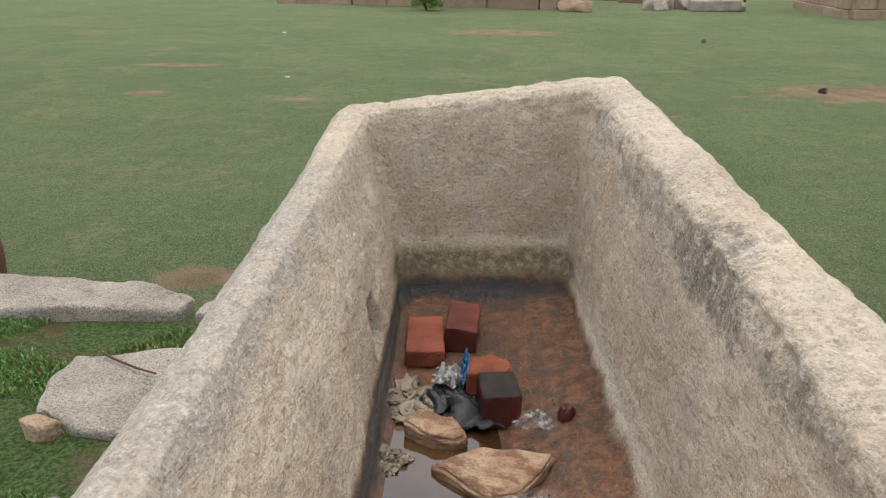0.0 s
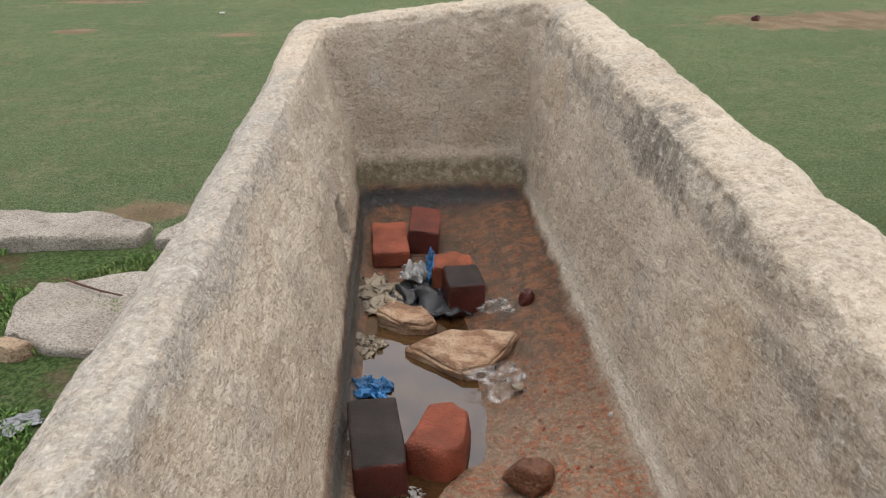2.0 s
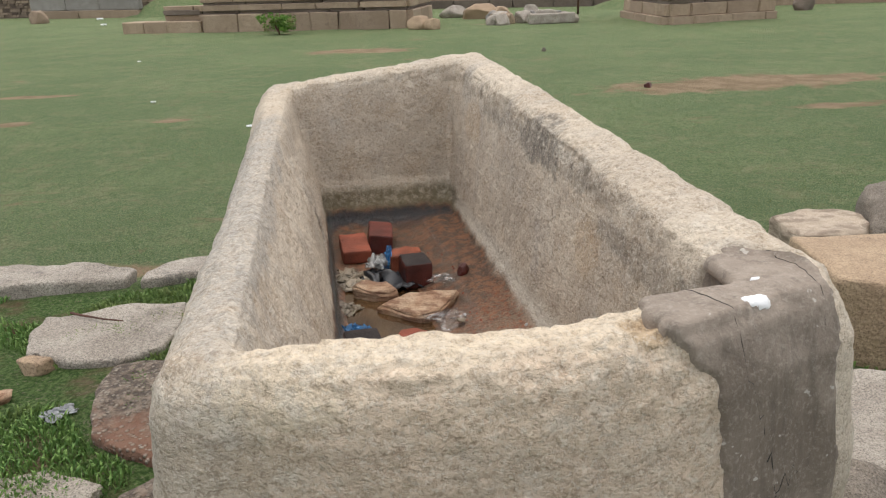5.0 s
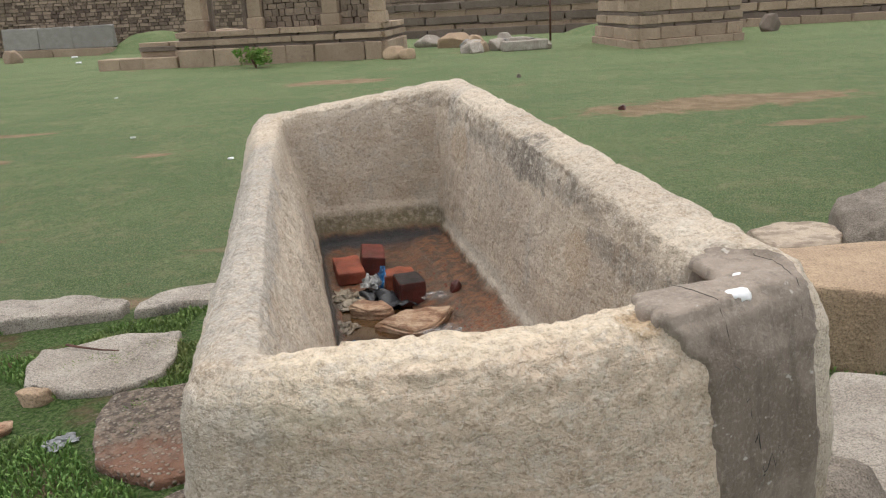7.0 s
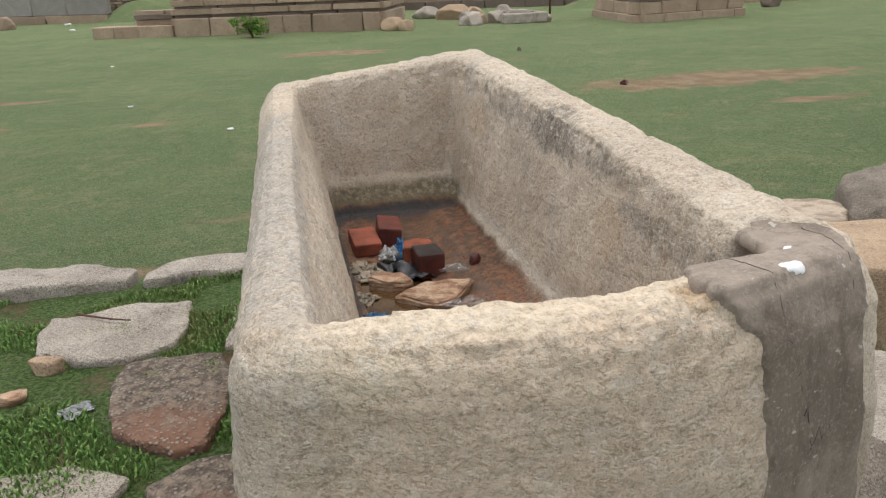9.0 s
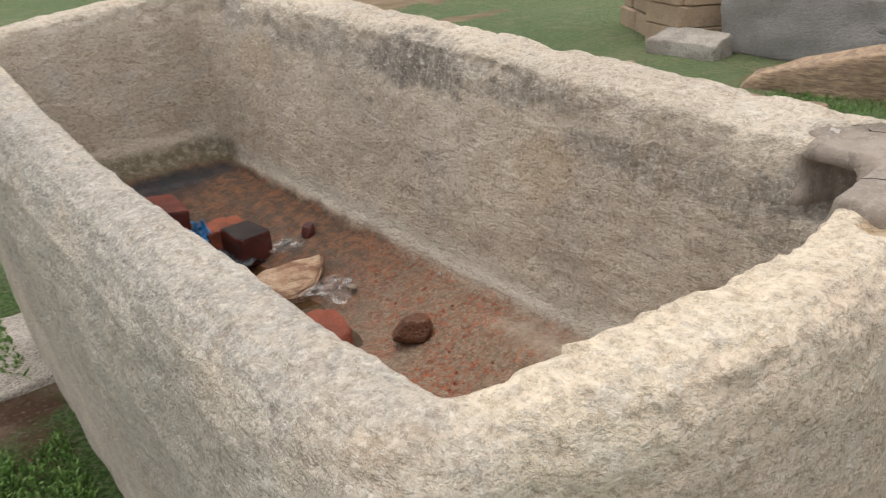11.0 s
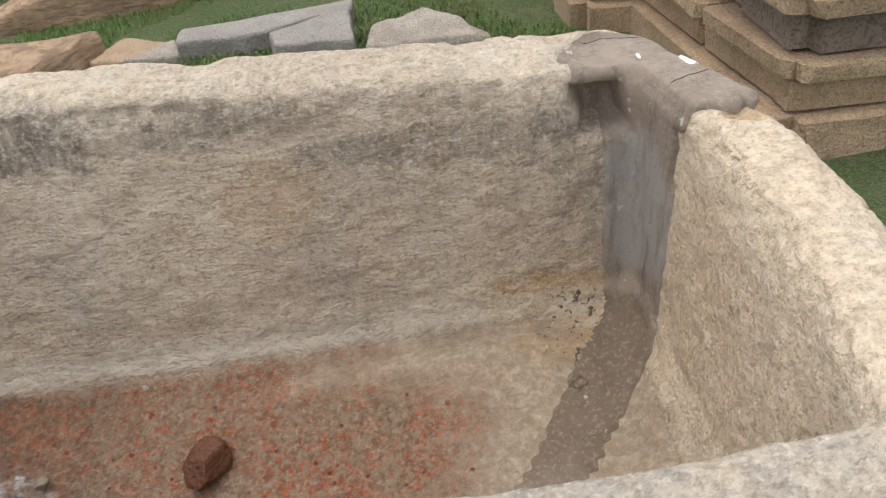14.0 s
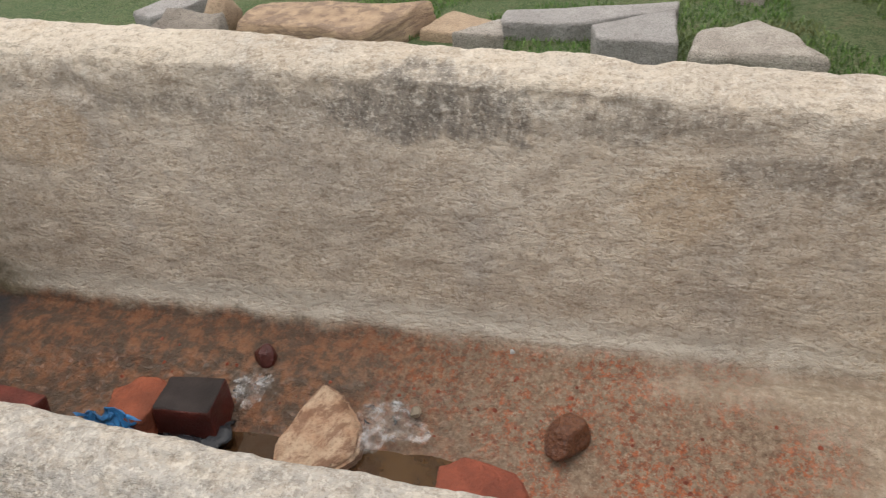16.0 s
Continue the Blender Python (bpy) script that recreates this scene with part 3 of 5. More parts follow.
def build_trough():
    keys = [
        (level((-.33, .12), (.53, .10), (.54, 2.40), (-.33, 2.42), z=-0.22), 0.12, (.05, .01, .03, .01), 1),
        (level((-.405, .05), (.60, .05), (.575, 2.44), (-.395, 2.45), z=0.62), 0.13, (.08, .01, .03, .01), 24),
        (level((-.447, .035), (.591, .035), (.560, 2.445), (-.420, 2.455), z=0.90), 0.13, (.085, .01, .03, .0), 22),
        (level((-.437, .045), (.571, .045), (.550, 2.435), (-.408, 2.445), z=(1.06, 1.09, 1.20, 1.10)), 0.13, (.085, .005, .03, 0), 16),
        (level((-.424, .056), (.543, .056), (.532, 2.42), (-.383, 2.43), z=(1.105, 1.14, 1.252, 1.147)), 0.12, (.085, 0, .03, 0), 9),
        (level((-.406, .070), (.522, .070), (.515, 2.405), (-.367, 2.415), z=(1.13, 1.168, 1.278, 1.177)), 0.11, (.085, -.005, .02, 0), 7),
        (level((-.378, .088), (.495, .086), (.492, 2.38), (-.347, 2.39), z=(1.145, 1.182, 1.293, 1.198)), 0.085, (.08, -.005, .015, 0), 9),
        (level((-.333, .122), (.408, .102), (.412, 2.31), (-.284, 2.31), z=(1.153, 1.171, 1.275, 1.204)), 0.045, (.032, .008, .01, .017), 14),
        (level((-.315, .133), (.387, .112), (.393, 2.29), (-.267, 2.29), z=(1.147, 1.162, 1.256, 1.197)), 0.035, (.030, .008, .01, .018), 4),
        (level((-.305, .139), (.378, .119), (.386, 2.283), (-.257, 2.283), z=(1.127, 1.142, 1.234, 1.177)), 0.03, (.028, .01, .01, .017), 4),
        (level((-.285, .140), (.370, .112), (.375, 2.278), (-.247, 2.272), z=(1.05, 1.06, 1.15, 1.08)), 0.035, (.018, .01, .01, 0), 10),
        (level((-.215, .145), (.350, .112), (.345, 2.262), (-.180, 2.235), z=(.81, .81, .83, .83)), 0.05, (.0, .01, .005, 0), 30),
        (level((-.195, .160), (.338, .125), (.338, 2.225), (-.172, 2.20), z=(.77, .77, .755, .745)), 0.06, (0, .01, .0, 0), 5),
        (level((-.182, .185), (.324, .150), (.325, 2.17), (-.164, 2.15), z=(.735, .745, .712, .69)), 0.07, (0, .005, .0, 0), 5),
        (level((-.160, .23), (.292, .20), (.295, 2.10), (-.150, 2.10), z=(.72, .725, .69, .665)), 0.07, (0, 0, 0, 0), 5),
    ]
    rows, tags = [], []
    last = None
    for corners, radius, bows, steps in keys:
        cur = ring(corners, radius, bows)
        if last is None:
            rows.append(cur)
        else:
            for s in range(1, steps + 1):
                rows.append([a.lerp(b, s / steps) for a, b in zip(last, cur)])
        last = cur
    wall_rows = len(rows)
    spine = [Vector((0.07, min(1.75, max(0.6, p.y)), 0.71)) for p in last]
    for s in range(1, 25):
        rows.append([a.lerp(b, s / 24) for a, b in zip(last, spine)])
    n = len(last)
    verts = [p.copy() for row in rows for p in row]
    for v in verts:
        sag = smooth(0.92, 1.1, v.z) * max(0.0, 4 * (v.y / 2.4) * (1 - v.y / 2.4))
        v.z += sag * (-0.047 if v.x < -0.2 else 0.010 if v.x > 0.3 else 0)
    for i in range((wall_rows - 5) * n, len(verts)):
        k = min(1.0, (i // n - (wall_rows - 5)) / 8)
        verts[i].z = verts[i].z * (1 - k) + floor_z(verts[i].x, verts[i].y) * k
    faces = [(j * n + i, j * n + (i + 1) % n, (j + 1) * n + (i + 1) % n, (j + 1) * n + i) for j in range(len(rows) - 1) for i in range(n)]
    me = bpy.data.meshes.new("body")
    me.from_pydata([tuple(v) for v in verts], [], faces)
    normals = np.empty(len(verts) * 3)
    me.vertices.foreach_get("normal", normals)
    normals = normals.reshape(-1, 3)
    shaped = []
    for i, v in enumerate(verts):
        nrm, p = Vector(normals[i]), v
        flat = smooth(wall_rows - 6, wall_rows + 2, i / n)
        rim = smooth(0.07, 0.0, abs(v.z - 1.165 - 0.03 * v.y)) * (1 - flat)
        d = 0.006 * noise.noise(p * 5) + 0.0036 * noise.noise(p * 17) + 0.0030 * noise.noise(Vector((p.x * 40, p.y * 24, p.z * 48))) + 0.0018 * noise.noise(p * 95)
        d += rim * (0.005 * noise.noise(p * 8 + Vector((4, 0, 0))) + 0.0035 * noise.noise(p * 31) - 0.010 * smooth(0.2, 0.55, noise.noise(p * 13)) - 0.005 * smooth(0.15, 0.5, noise.noise(p * 37)))
        d *= 1 - 0.75 * flat
        if p.x > 0.15 and p.y < 0.35:
            d *= 1 - 0.75 * smooth(-0.01, 0.015, patch_field(tuple(p)))
        q = p + nrm * d
        # hollow knocked out of the broken corner
        g = math.exp(-(((p.x - 0.375) / 0.036) ** 8 + ((p.y - 0.180 + 0.25 * (1.118 - p.z)) / 0.040) ** 8 + ((p.z - 1.112) / 0.040) ** 8))
        q += Vector((0.060, -0.004, 0.002)) * g
        # notch in the long rim, a chip in the near one
        g = math.exp(-((p.y - 1.93) / 0.03) ** 2 - ((p.x + 0.34) / 0.09) ** 2) * rim
        q.z -= 0.02 * g
        g = math.exp(-((p.x - 0.205) / 0.022) ** 2 - ((p.y - 0.035) / 0.02) ** 2) * rim
        q.z -= 0.018 * g
        shaped.append(q)
    # drain hole low in the side wall
    for i, q in enumerate(shaped):
        g = math.exp(-(((q.y - 1.685) / 0.052) ** 6 + ((q.z - 0.805) / 0.048) ** 6)) if q.x < -0.1 and wall_rows - 55 < i / n < wall_rows else 0
        q.x -= 0.20 * g
    # the mortar's trowelled top is flat, with a crisp front edge
    for i, q in enumerate(shaped):
        if q.x > 0.2 and q.y < 0.3 and q.z > 1.12 and normals[i][2] > 0.3:
            k = smooth(0.35, 0.75, normals[i][2]) * smooth(-0.004, 0.012, patch_field(tuple(verts[i])))
            q.z += (1.172 + 0.05 * min(0.0, q.y) + 0.002 * noise.noise(q * 14) - q.z) * 0.9 * k
    me.vertices.foreach_set("co", np.array([tuple(v) for v in shaped]).ravel())
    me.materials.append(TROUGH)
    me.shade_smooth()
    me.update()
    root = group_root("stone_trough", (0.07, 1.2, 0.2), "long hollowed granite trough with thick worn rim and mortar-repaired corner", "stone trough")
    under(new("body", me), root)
    # mortar: a second skin that dives under the stone at its ragged edge
    field = [patch_field(tuple(v)) if v.x > 0.0 and v.y < 0.5 and v.z > -0.1 else -1 for v in verts]
    used, pv, pf = {}, [], []
    me.vertices.foreach_get("normal", normals.ravel())
    for f in faces:
        if max(field[i] for i in f) < -0.03:
            continue
        out = []
        for i in f:
            if i not in used:
                used[i] = len(pv)
                p = shaped[i]
                lift = 0.012 * smooth(-0.006, 0.006, field[i]) - 0.006 + 0.0012 * noise.noise(p * 11) + 0.0012 * noise.noise(p * 45)
                pv.append(tuple(p + Vector(normals[i]) * lift))
            out.append(used[i])
        pf.append(out)
    patch = link_mesh("mortar_patch", pv, pf, MORTAR)
    tagged(under(patch, root), "cracked grey-brown mortar repair")
    return root, shaped, faces, normals, (pv, pf)


trough, t_verts, t_faces, t_normals, t_mortar = build_trough()


def paint_mark(name, centre, reach, seed):
    """A thin splash of white paint on the mortar."""
    used, pv, pf = {}, [], []
    field = {}
    for f in t_faces:
        if all((t_verts[i] - centre).length < reach * 2.2 for i in f):
            out = []
            for i in f:
                if i not in used:
                    used[i] = len(pv)
                    p = t_verts[i]
                    d = p - centre
                    s = 1 - math.hypot(d.x / reach, d.y / (reach * 0.5), d.z / (reach * 0.4)) + 0.8 * noise.noise(p * 38 + Vector((seed, 0, 0)))
                    pv.append(tuple(p + Vector(t_normals[i]) * (-0.005 + 0.0135 * smooth(-0.12, 0.12, s))))
                out.append(used[i])
            pf.append(out)
    tagged(under(link_mesh(name, pv, pf, WHITE_PAINT), trough), "splash of white paint")


# ---- what lies in the trough ----
FLOOR = 0.705
DEEP = 1.079


def settle(x, y):
    """A place on the sunken middle of the floor."""
    return (x + 0.15) * DEEP - 0.15, (y + 0.28) * DEEP - 0.28


def on_floor(place):
    x, y = settle(place[0], place[1])
    return (x, y, floor_z(x, y) + place[2] - FLOOR)


def water_pool():
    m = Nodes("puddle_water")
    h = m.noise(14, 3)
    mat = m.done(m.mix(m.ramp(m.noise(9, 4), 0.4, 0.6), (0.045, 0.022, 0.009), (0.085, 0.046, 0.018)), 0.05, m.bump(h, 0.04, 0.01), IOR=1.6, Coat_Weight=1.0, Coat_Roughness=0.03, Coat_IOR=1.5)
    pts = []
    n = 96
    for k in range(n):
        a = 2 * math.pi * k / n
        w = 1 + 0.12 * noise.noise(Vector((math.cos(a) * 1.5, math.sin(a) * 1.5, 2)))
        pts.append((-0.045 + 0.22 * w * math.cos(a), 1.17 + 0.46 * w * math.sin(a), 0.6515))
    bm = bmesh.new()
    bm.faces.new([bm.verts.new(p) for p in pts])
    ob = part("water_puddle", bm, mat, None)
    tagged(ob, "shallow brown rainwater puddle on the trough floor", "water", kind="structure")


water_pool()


def brick(name, place, size, turn, mat, label, seed, top=None, broken=0.0, tip=(0, 0)):
    """A worn brick, size long x wide x high, at its base centre."""
    l, w, h = (k * DEEP for k in size)
    place = on_floor(place)
    poly = [(-w / 2, -l / 2), (w / 2, -l / 2), (w / 2, l / 2), (-w / 2, l / 2)]
    if broken:
        poly = [(-w / 2, -l / 2), (w / 2 - broken, -l / 2 - 0.01), (w / 2, -l / 2 + broken), (w / 2 - broken * 0.4, l / 2 - broken), (0.0, l / 2), (-w / 2 + broken * 0.2, l / 2 - broken * 0.8)]
    bm, base = prism(poly, 0, h, seed, rough=0.0035 + broken * 0.06, bevel=0.007 + broken * 0.08, cuts=4, scale=0.05)
    if top:
        bm.faces.ensure_lookup_table()
    ob = part(name, bm, mat, None, label)
    if top:
        ob.data.materials.append(top)
        for p in ob.data.polygons:
            if p.normal.z > 0.8:
                p.material_index = 1
    ob.matrix_basis = Matrix.Translation(place) @ pose(0, 0, 0, tip[0], tip[1], turn)
    return tagged(ob, label, "brick", "bricks in the trough")


brick("brick", (-0.082, 1.69, FLOOR - 0.004), (0.19, 0.092, 0.044), 2, BRICK, "red clay brick lying flat among rubbish in the trough", 1)
# lighter top over darker sides: the fall of light put into the colour
brick("brick", (0.004, 1.745, FLOOR - 0.008), (0.16, 0.08, 0.068), -4, BRICK_WET, "wet dark red brick lying in the trough's damp end", 2, top=BRICK_LIT_TOP, tip=(0, 6))
brick("brick", (0.070, 1.497, FLOOR), (0.095, 0.098, 0.070), -8, BRICK_ORANGE, "broken orange brick half lying in the trough", 3, broken=0.025)
brick("brick", (0.083, 1.406, FLOOR - 0.004), (0.104, 0.080, 0.078), 6, BRICK_WET, "wet dark brick with a blackened top beside a plastic bag", 4, top=BRICK_TOP)
brick("brick", (-0.105, 0.885, FLOOR - 0.014), (0.175, 0.084, 0.088), 6, BRICK_WET, "dark wet brick with a blackened top standing in the puddle", 5, top=BRICK_TOP)
brick("brick", (0.008, 0.895, FLOOR - 0.012), (0.135, 0.092, 0.078), -20, BRICK, "rounded broken red brick standing in the puddle", 6, broken=0.028)


def lump(name, place, size, seed, mat, label, category="stone", group="", sharp=0.35, turn=0.0, flat=0.0, settled=True):
    """An angular broken stone."""
    if place[2] > 0.6 and settled:
        place = on_floor(place)
    rng = random.Random(seed)
    bm = bmesh.new()
    bmesh.ops.create_icosphere(bm, subdivisions=4, radius=1.0)
    cuts = [(Vector((rng.uniform(-1, 1), rng.uniform(-1, 1), rng.uniform(-0.3, 1))).normalized(), rng.uniform(0.55, 0.85)) for _ in range(9)]
    cuts.append((Vector((0, 0, 1)), 0.7 - flat))
    for v in bm.verts:
        for nrm, d in cuts:
            k = v.co.dot(nrm) - d
            if k > 0:
                v.co -= nrm * k * (0.6 + sharp)
        v.co.z = max(v.co.z, -0.55)
        p = v.co * 1.7 + Vector((seed, 0, 0))
        v.co += noise.noise_vector(p) * 0.07 + noise.noise_vector(p * 3.5) * 0.03 + noise.noise_vector(p * 9) * 0.012
    for v in bm.verts:
        v.co = Vector((v.co.x * size[0], v.co.y * size[1], (v.co.z + 0.5) * size[2]))
    ob = part(name, bm, mat, None)
    ob.matrix_basis = Matrix.Translation(place) @ pose(0, 0, 0, 0, 0, turn)
    return tagged(ob, label, category, group)


def wedge(name, poly, ridge, place_z, height, mat, seed, label):
    """A split stone: plan outline and an off-centre top edge."""
    poly = [settle(x, y) for x, y in poly]
    height *= DEEP
    cx, cy = sum(p[0] for p in poly) / len(poly), sum(p[1] for p in poly) / len(poly)
    bm = bmesh.new()
    lo = [bm.verts.new((x - cx, y - cy, 0)) for x, y in poly]
    hi = [bm.verts.new((x - cx, y - cy, height * k)) for (x, y), k in zip(poly, ridge)]
    n = len(poly)
    bm.faces.new(lo[::-1])
    bm.faces.new(hi)
    for i in range(n):
        bm.faces.new((lo[i], lo[(i + 1) % n], hi[(i + 1) % n], hi[i]))
    bmesh.ops.recalc_face_normals(bm, faces=bm.faces)
    bmesh.ops.bevel(bm, geom=list(bm.edges), offset=0.006, segments=2, affect='EDGES')
    bmesh.ops.triangulate(bm, faces=bm.faces)
    bmesh.ops.subdivide_edges(bm, edges=[e for e in bm.edges if e.calc_length() > 0.015], cuts=5, use_grid_fill=True)
    bmesh.ops.triangulate(bm, faces=bm.faces)
    roughen(bm.verts, 0.006, 0.05, seed)
    ob = part(name, bm, mat, None)
    ob.location = (cx, cy, floor_z(cx, cy) + place_z - FLOOR)
    return tagged(ob, label, "stone", "stones in the trough")


wedge("split_stone", [(-0.115, 1.325), (-0.057, 1.283), (-0.011, 1.277), (0.017, 1.287), (-0.01, 1.342), (-0.085, 1.380)], (0.95, 0.8, 0.75, 0.85, 1.0, 1.0), FLOOR - 0.01, 0.056, ROCK_TAN, 3, "tan split stone lying at the puddle's edge")
wedge("split_stone", [(-0.057, 1.212), (0.054, 1.106), (0.105, 1.113), (0.151, 1.157), (0.179, 1.210), (0.045, 1.236)], (0.5, 0.5, 0.65, 0.95, 1.05, 0.9), FLOOR - 0.008, 0.056, ROCK_TAN, 4, "large tan split stone lying across the puddle's edge")
lump("brown_lump", (0.150, 0.872, 0.680), (0.046, 0.044, 0.037), 11, ROCK_BROWN, "small brown stone lump on the trough's muddy floor", group="stones in the trough", settled=False)
lump("brick_chip", (0.240, 1.460, 0.690), (0.021, 0.023, 0.036), 12, BRICK_WET, "small dark red brick chip on the trough floor", "brick chip", settled=False)
lump("grey_rubble", (-0.125, 1.45, FLOOR - 0.004), (0.065, 0.085, 0.018), 13, SLAB_DARK, "flat grey stone under plastic rubbish in the trough", group="stones in the trough", flat=0.2)
lump("grey_rubble", (-0.02, 1.305, FLOOR - 0.006), (0.03, 0.025, 0.035), 14, SLAB_DARK, "small dark pebble beside the puddle", group="stones in the trough")
lump("grey_rubble", (-0.145, 1.27, FLOOR - 0.012), (0.028, 0.04, 0.03), 15, SLAB_DARK, "small dark stone in the puddle by the trough wall", group="stones in the trough")
lump("white_pebble", (0.318, 0.99, 0.714), (0.006, 0.006, 0.010), 16, PALE_PLASTIC, "tiny white pebble at the foot of the trough wall", "pebble", settled=False)


def crumple(name, place, size, seed, mat, label, turn=0.0, folds=1.0, category="plastic rubbish", tip=0.0):
    """A crumpled sheet of film with real folds and a little thickness."""
    if place[2] > 0.6:
        place = on_floor(place)
    bm = bmesh.new()
    bmesh.ops.create_grid(bm, x_segments=26, y_segments=26, size=0.5)
    for v in bm.verts:
        p = Vector((v.co.x * 4 * folds + seed, v.co.y * 4 * folds, seed * 0.3))
        r = math.hypot(v.co.x, v.co.y)
        edge = 1 + 0.5 * noise.noise(Vector((math.atan2(v.co.y, v.co.x) * 1.3, seed, 0)))
        k = abs(noise.noise(p)) + 0.5 * abs(noise.noise(p * 2.3))
        side = noise.noise_vector(p * 1.3)
        v.co = Vector((v.co.x * edge * size[0] + side.x * 0.22 * size[0], v.co.y * edge * size[1] + side.y * 0.22 * size[1], max(0.0, (0.55 - r) * 1.2 + k - 0.2) * size[2]))
    ob = part(name, bm, mat, None)
    ob.matrix_basis = Matrix.Translation(place) @ pose(0, 0, 0, 0, -tip, turn)
    sol = ob.modifiers.new("film", 'SOLIDIFY')
    sol.thickness = 0.001
    return tagged(ob, label, category, "rubbish in the trough")


def film():
    m = Nodes("clear_film")
    return m.done((0.80, 0.79, 0.78), 0.08, m.bump(m.noise(60, 4), 0.4, 0.004), Alpha=m.ramp(m.noise(45, 4), 0.45, 0.72, 0.03, 0.30))


FILM = film()
crumple("plastic_bag", (-0.01, 1.42, FLOOR + 0.005), (0.15, 0.19, 0.038), 21, BLACK_PLASTIC, "crumpled black plastic bag between bricks", 20)
crumple("plastic_wrapper", (-0.025, 1.50, FLOOR + 0.030), (0.065, 0.055, 0.035), 22, PALE_PLASTIC, "crumpled pale wrapper on a black plastic bag", -25, 1.6)
crumple("blue_wrapper", (0.012, 1.522, FLOOR + 0.036), (0.075, 0.12, 0.010), 23, BLUE_PLASTIC, "crumpled blue wrapper standing against a broken orange brick", 0, 1.4, tip=78)
crumple("plastic_sheet", (-0.115, 1.455, FLOOR + 0.006), (0.15, 0.17, 0.022), 30, TAN_PLASTIC, "torn tan translucent plastic sheet beside a split stone", 35, 1.5)
crumple("plastic_scrap", (-0.130, 1.235, FLOOR + 0.016), (0.07, 0.06, 0.018), 31, TAN_PLASTIC, "brown plastic scrap in the puddle by the trough wall", 60, 1.7)
crumple("blue_wrapper", (-0.120, 1.085, FLOOR + 0.018), (0.08, 0.06, 0.022), 24, BLUE_PLASTIC, "torn blue plastic scrap in the puddle's edge", -15, 1.6)
crumple("clear_film", (0.145, 1.08, FLOOR + 0.004), (0.15, 0.12, 0.009), 25, FILM, "clear plastic film lying wet on the trough floor", 12, 1.3)
crumple("clear_film", (0.16, 1.335, FLOOR + 0.006), (0.09, 0.07, 0.007), 26, FILM, "clear plastic film beside a split stone", -10, 1.5)
crumple("clear_film", (-0.150, 0.93, FLOOR + 0.016), (0.04, 0.12, 0.022), 27, PALE_PLASTIC, "whitish plastic scrap along the trough wall", 5, 1.6)
crumple("clear_film", (-0.045, 0.80, FLOOR - 0.004), (0.05, 0.05, 0.015), 28, PALE_PLASTIC, "whitish plastic scrap beside a dark wet brick", 5, 1.6)
lump("white_scrap", (0.150, 1.035, FLOOR + 0.010), (0.017, 0.010, 0.008), 29, TAN_PLASTIC, "whitish crumpled scrap on the clear film", "rubbish", flat=0.2)
paint_mark("paint_mark", Vector((0.370, 0.048, 1.170)), 0.020, 2.0)
paint_mark("paint_mark", Vector((0.405, 0.115, 1.172)), 0.010, 5.0)


mortar = BVHTree.FromPolygons(*t_mortar)


def crack(points, width):
    """A thin dark crack that follows the top of the mortar."""
    verts, faces = [], []
    pts = []
    for (x0, y0), (x1, y1) in zip(points, points[1:]):
        for k in range(6):
            t = k / 6
            pts.append((x0 + (x1 - x0) * t, y0 + (y1 - y0) * t))
    spine = []
    for x, y in pts:
        x += 0.006 * noise.noise(Vector((x * 60, y * 60, 0)))
        y += 0.006 * noise.noise(Vector((x * 60, y * 60, 9)))
        hit = mortar.ray_cast(Vector((x, y, 1.4)), Vector((0, 0, -1)))[0]
        if hit:
            spine.append(hit + Vector((0, 0, 0.0007)))
    for i, p in enumerate(spine):
        d = (spine[min(i + 1, len(spine) - 1)] - spine[max(i - 1, 0)]).normalized()
        side = Vector((d.y, -d.x, 0)) * width * (0.4 + 0.6 * abs(noise.noise(p * 90)))
        verts += [tuple(p - side), tuple(p + side), tuple(p - Vector((0, 0, 0.008)))]
    for i in range(len(spine) - 1):
        a = 3 * i
        faces += [(a, a + 1, a + 4, a + 3), (a + 1, a + 2, a + 5, a + 4), (a + 2, a, a + 3, a + 5)]
    tagged(under(link_mesh("crack", verts, faces, CRACK_DARK), trough), "thin dark crack in the mortar")


crack([(0.288, 0.128), (0.300, 0.09), (0.318, 0.045), (0.336, 0.0), (0.360, -0.02)], 0.0011)
crack([(0.336, 0.0), (0.40, 0.005), (0.45, 0.03)], 0.0008)
crack([(0.470, 0.205), (0.488, 0.15), (0.480, 0.08), (0.470, 0.035)], 0.0008)


def crumbs():
    """Small red and tan fragments strewn over the muddy floor."""
    rng = random.Random(77)
    verts, faces = [], []
    for _ in range(90):
        x, y = rng.uniform(0.02, 0.27), rng.uniform(0.45, 1.75)
        r = rng.uniform(0.0018, 0.0055)
        z = floor_z(x, y)
        i = len(verts)
        ring_pts = [(x + r * rng.uniform(0.7, 1.3) * math.cos(a), y + r * rng.uniform(0.7, 1.3) * math.sin(a), z - 0.001) for a in (0, 1.25, 2.5, 3.77, 5.0)]
        verts += ring_pts + [(x + rng.uniform(-r, r) * 0.3, y + rng.uniform(-r, r) * 0.3, z + r * 0.9)]
        faces += [(i + k, i + (k + 1) % 5, i + 5) for k in range(5)]
    tagged(link_mesh("brick_crumbs", verts, faces, BRICK, soft=False), "small red brick crumbs on the muddy trough floor", "rubble", kind="stuff")


crumbs()


